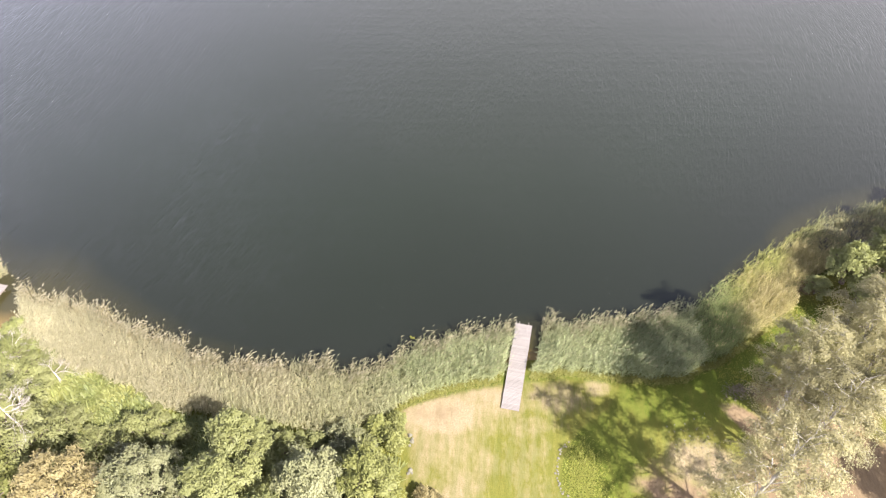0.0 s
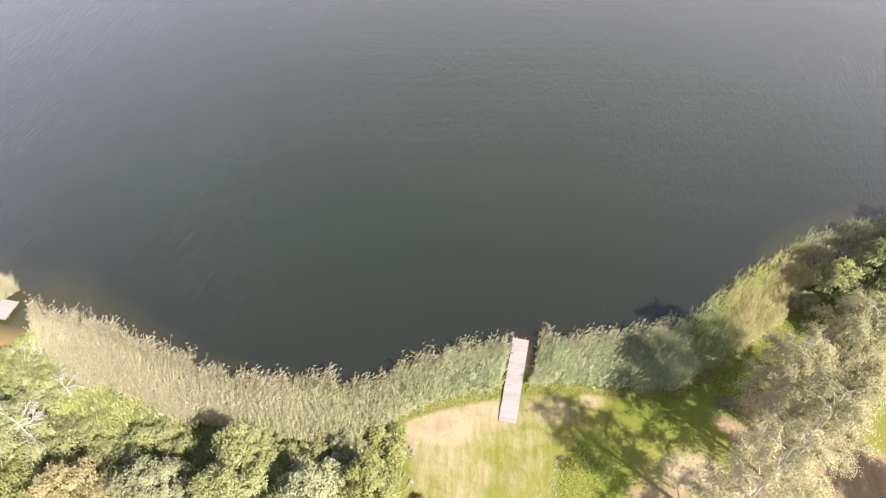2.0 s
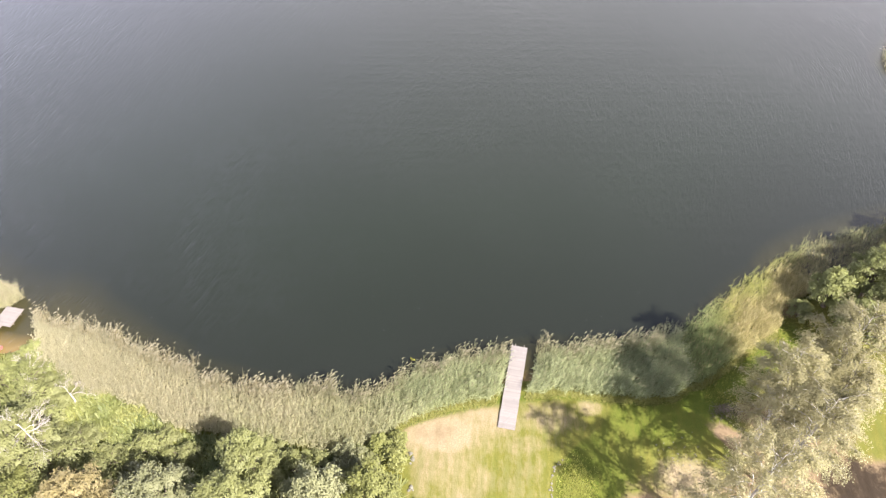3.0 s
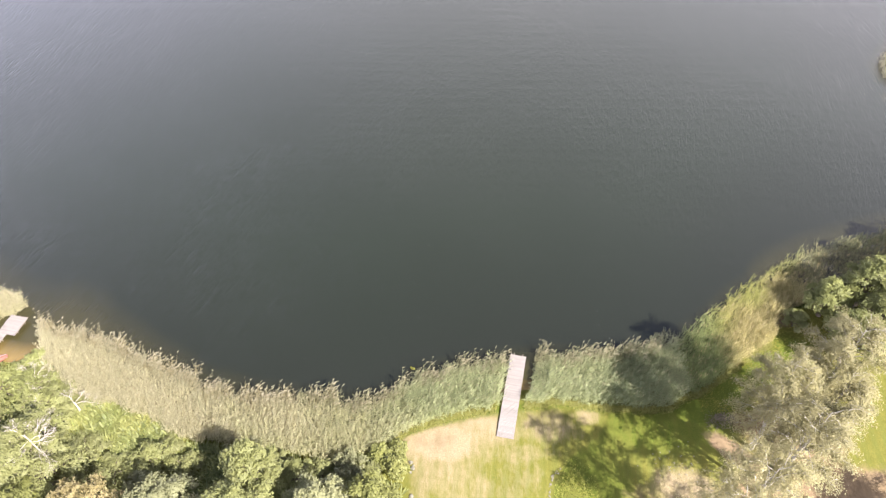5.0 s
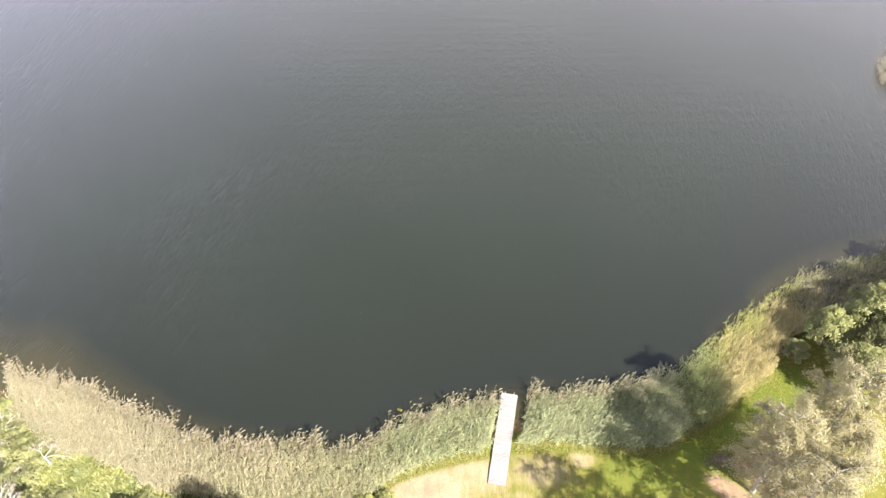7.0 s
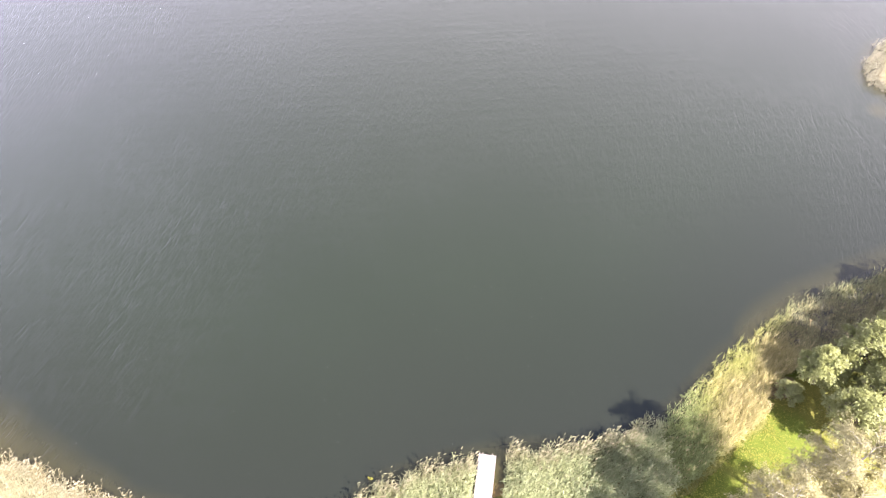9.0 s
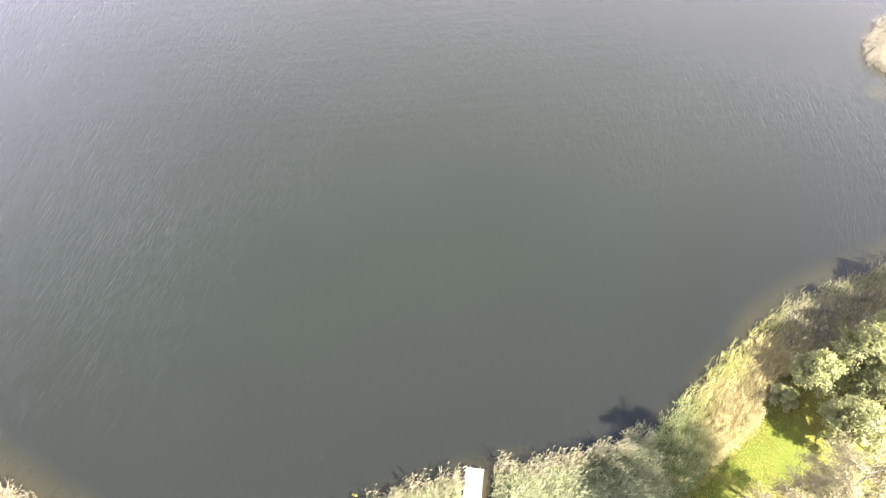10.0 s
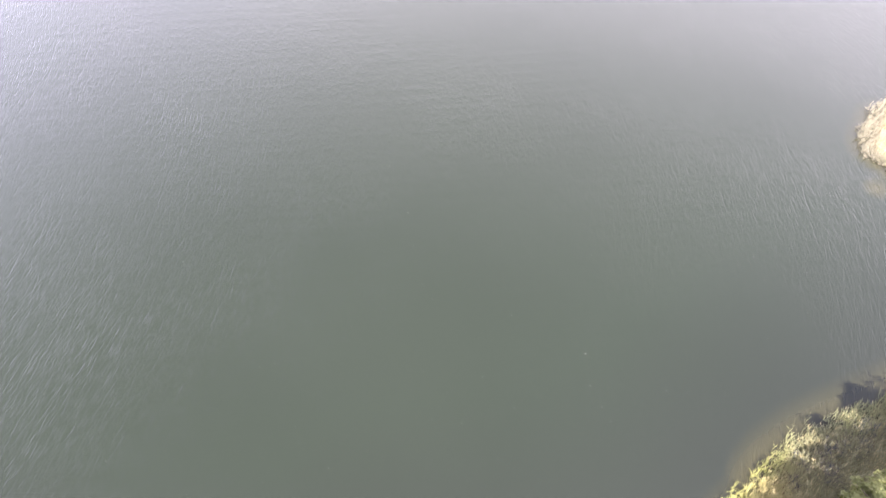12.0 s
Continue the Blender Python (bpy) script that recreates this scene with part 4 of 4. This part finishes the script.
def build_boat():
    """An upturned rowing boat drawn up by the small jetty."""
    base = new("rowing_boat")
    base.location = (-51.5, 39.3, 0.06)
    base.rotation_euler = (0, 0, radians(35))
    bm = bmesh.new()
    ring = []
    for i in range(11):
        f = i / 10
        w = 0.62 * math.sin(math.pi * (0.08 + 0.86 * f)) ** 0.7
        x = (f - 0.5) * 3.4
        ring.append([bm.verts.new((x, w * math.cos(a), 0.05 + 0.52 * (w / 0.62) * math.sin(a) ** 0.8)) for a in [math.pi * k / 8 for k in range(9)]])
    for a, b in zip(ring, ring[1:]):
        for k in range(8):
            bm.faces.new((a[k], b[k], b[k + 1], a[k + 1]))
    part("hull", bm, base, "", M_RED)
    part("keel", quad_mesh("keel", *stick((-1.6, 0, 0.36), (1.6, 0, 0.36), 0.04, 0.04, 5, (0, 0, 0.58)), M_DECK), base)
    for s in (-1, 1):
        part("gunwale", quad_mesh("gunwale", *tube([(-1.6, 0.25 * s, 0.05), (0, 0.64 * s, 0.05), (1.6, 0.25 * s, 0.05)], [0.035] * 3, 5), M_DECK), base)
    tagged(base, "upturned faded red rowing boat on the bank", "boat")


def twigs(start, way, length, radius, rnd, depth, out):
    """Forked bare branches."""
    end = start + way * length
    mid = start.lerp(end, 0.5) + Vector((rnd.uniform(-1, 1), rnd.uniform(-1, 1), rnd.uniform(-0.5, 1))) * length * 0.08
    out.append(tube([start, mid, end], [radius, radius * 0.8, radius * 0.55], 5))
    if depth:
        for k in range(3):
            w = (way + Vector((rnd.gauss(0, 0.5), rnd.gauss(0, 0.5), rnd.gauss(0.05, 0.3)))).normalized()
            twigs(start.lerp(end, rnd.uniform(0.45, 1.0)), w, length * rnd.uniform(0.55, 0.8), radius * 0.55, rnd, depth - 1, out)


def dead_tree(x, y, z, heads, seed):
    rnd = random.Random(seed)
    base = new("dead_tree")
    base.location = (x, y, float(height(np.array([x]), np.array([y]))[0]))
    part("trunk", quad_mesh("trunk", *tube([(0, 0, -0.1), (0.1, 0.1, z * 0.5), (0, 0.2, z)], [0.14, 0.10, 0.05], 8), M_DEADWOOD, smooth=True), base)
    for w in heads:
        out = []
        twigs(Vector((0, 0.15, z * rnd.uniform(0.75, 1.0))), Vector(w).normalized(), rnd.uniform(0.9, 1.4), 0.036, rnd, 4, out)
        part("branch", quad_mesh("branch", *joined(out), M_DEADWOOD), base)
    tagged(base, "dead tree with bleached bare branches above the thicket", "dead tree", "dead trees")


def bare_shrub(x, y, h, seed):
    """A leafless shrub: many dark forked stems from one stool."""
    rnd = random.Random(seed)
    out = []
    for k in range(9):
        w = Vector((rnd.gauss(0, 0.5), rnd.gauss(0, 0.5), 1.0)).normalized()
        twigs(Vector((rnd.gauss(0, 0.25), rnd.gauss(0, 0.25), -0.1)), w, h * 0.45, 0.035, rnd, 3, out)
    ob = new("bare_shrub", quad_mesh("bare_shrub", *joined(out), M_GREYTWIG))
    ob.location = (x, y, float(height(np.array([x]), np.array([y]))[0]))
    tagged(ob, "leafless dark brown shrub among the shore reeds", "shrub", "bare shrubs")


def brush_pile(x, y):
    rnd = random.Random(77)
    out = []
    for k in range(160):
        a = rnd.uniform(0, 6.28)
        c = Vector((rnd.gauss(0, 0.7), rnd.gauss(0, 0.5), 0))
        c.z = max(0.05, 0.65 - 0.5 * (c.x ** 2 / 0.9 + c.y ** 2 / 0.5)) * rnd.random()
        w = Vector((math.cos(a), math.sin(a), rnd.uniform(-0.25, 0.35))) * rnd.uniform(0.4, 0.9)
        out.append(stick(c - w * 0.5, c + w * 0.5, 0.022, 0.008, 4))
    ob = new("brush_pile", quad_mesh("brush_pile", *joined(out), M_BARK))
    ob.location = (x, y, float(height(np.array([x]), np.array([y]))[0]) + 0.05)
    tagged(ob, "low heap of dark cut twigs on the shaded lawn", "brushwood")


def flecks(name, label, category, x, y, z, size, material):
    """Many tiny bits, fallen on the ground or laid on the water as glints, one object."""
    n = len(x)
    a = rng.uniform(0, 6.28, n)
    c = np.stack([x, y, z], 1)
    u = np.stack([np.cos(a), np.sin(a), rng.normal(0, 0.1, n)], 1) * size[:, None]
    v = np.stack([-np.sin(a), np.cos(a), rng.normal(0, 0.1, n)], 1) * size[:, None] * 0.6
    up = np.array([0, 0, 1.0]) * size[:, None] * 0.35
    vs = np.stack([c - u, c - v + up, c + u, c + v + up], 1).reshape(-1, 3)
    ob = new(name, quad_mesh(name, vs, np.arange(n * 4).reshape(-1, 4), material))
    return tagged(ob, label, category, kind="stuff")


def yellow_plant(x, y):
    base = new("water_plant")
    base.location = (x, y, 0)
    lobes = [(Vector((0, 0, 0.4)), 0.14), (Vector((0.16, -0.1, 0.3)), 0.11), (Vector((-0.14, 0.08, 0.25)), 0.1)]
    m = leaf_material("yellow_leaves", (0.26, 0.25, 0.035), (0.33, 0.31, 0.05), 0.3)
    part("stem", quad_mesh("stem", *joined([stick((0, 0, -0.6), c, 0.02, 0.01) for c, _ in lobes]), M_BARK), base)
    part("leaves", foliage("leaves", leaf_cloud(lobes, 60, 0.09, 3, 5), m), base)
    tagged(base, "small bright yellow plant at the reed edge", "plant")


def build_small_things():
    build_ladder()
    build_boat()
    dead_tree(-41.4, 30.4, 3.0, [(1, 0.35, 0.15), (0.8, 0.9, 0.2), (1, -0.35, 0.1), (-0.3, 1, 0.3), (0.2, -0.9, 0.2)], 3)
    dead_tree(-38.8, 33.0, 2.0, [(1, 0.2, 0.2), (0.5, 0.8, 0.3), (-0.6, 0.6, 0.3)], 5)
    dead_tree(-44.4, 35.4, 3.0, [(0.9, 0.5, 0.3), (-0.3, 0.9, 0.3), (0.6, -0.5, 0.2)], 8)
    dead_tree(-37.4, 25.8, 9.3, [(1, 0.2, 0.1), (0.8, 0.7, 0.2), (0.3, 1, 0.2), (-0.6, 0.7, 0.2), (0.9, -0.5, 0.1), (-0.2, -0.9, 0.2), (-0.9, -0.2, 0.2), (0.9, 0.45, 0.3), (-0.8, 0.4, 0.3)], 12)
    dead_tree(-39.6, 26.0, 8.9, [(0.6, 0.8, 0.2), (-0.8, 0.3, 0.2)], 9)
    brush_pile(28.8, 33.2)
    for i, (x, y, h) in enumerate([(45.4, 54.2, 2.6), (48.2, 54.8, 3.0), (51.0, 55.4, 3.0), (47.0, 52.6, 3.0), (53.6, 56.4, 3.2), (43.4, 52.2, 2.2), (-42.7, 37.8, 1.6), (-40.7, 35.1, 1.5)]):
        bare_shrub(x, y, h, 600 + i)
    yellow_plant(-3.9, 39.15)
    x, y = rng.normal(23.2, 1.5, 70), rng.normal(28.0, 1.0, 70)
    flecks("leaf_litter", "pale fallen leaves scattered on the lawn", "leaves", x, y, height(x, y) + 0.06, rng.uniform(0.05, 0.11, 70), M_STONE)
    # white flecks laid on the water stand in for glints off the ripples
    x, y = rng.uniform(-70, 60, 300), rng.uniform(36, 130, 300)
    ok = (y > front(x) + 2) & (islet_out(x, y) > 3)
    x, y = x[ok], y[ok]
    flecks("foam_flecks", "tiny white flecks standing in for glints on the lake", "foam", x, y, 0 * x + 0.01, rng.uniform(0.02, 0.05, len(x)), plain_material("foam", (0.2, 0.2, 0.2), (0.32, 0.32, 0.32)))


build_small_things()
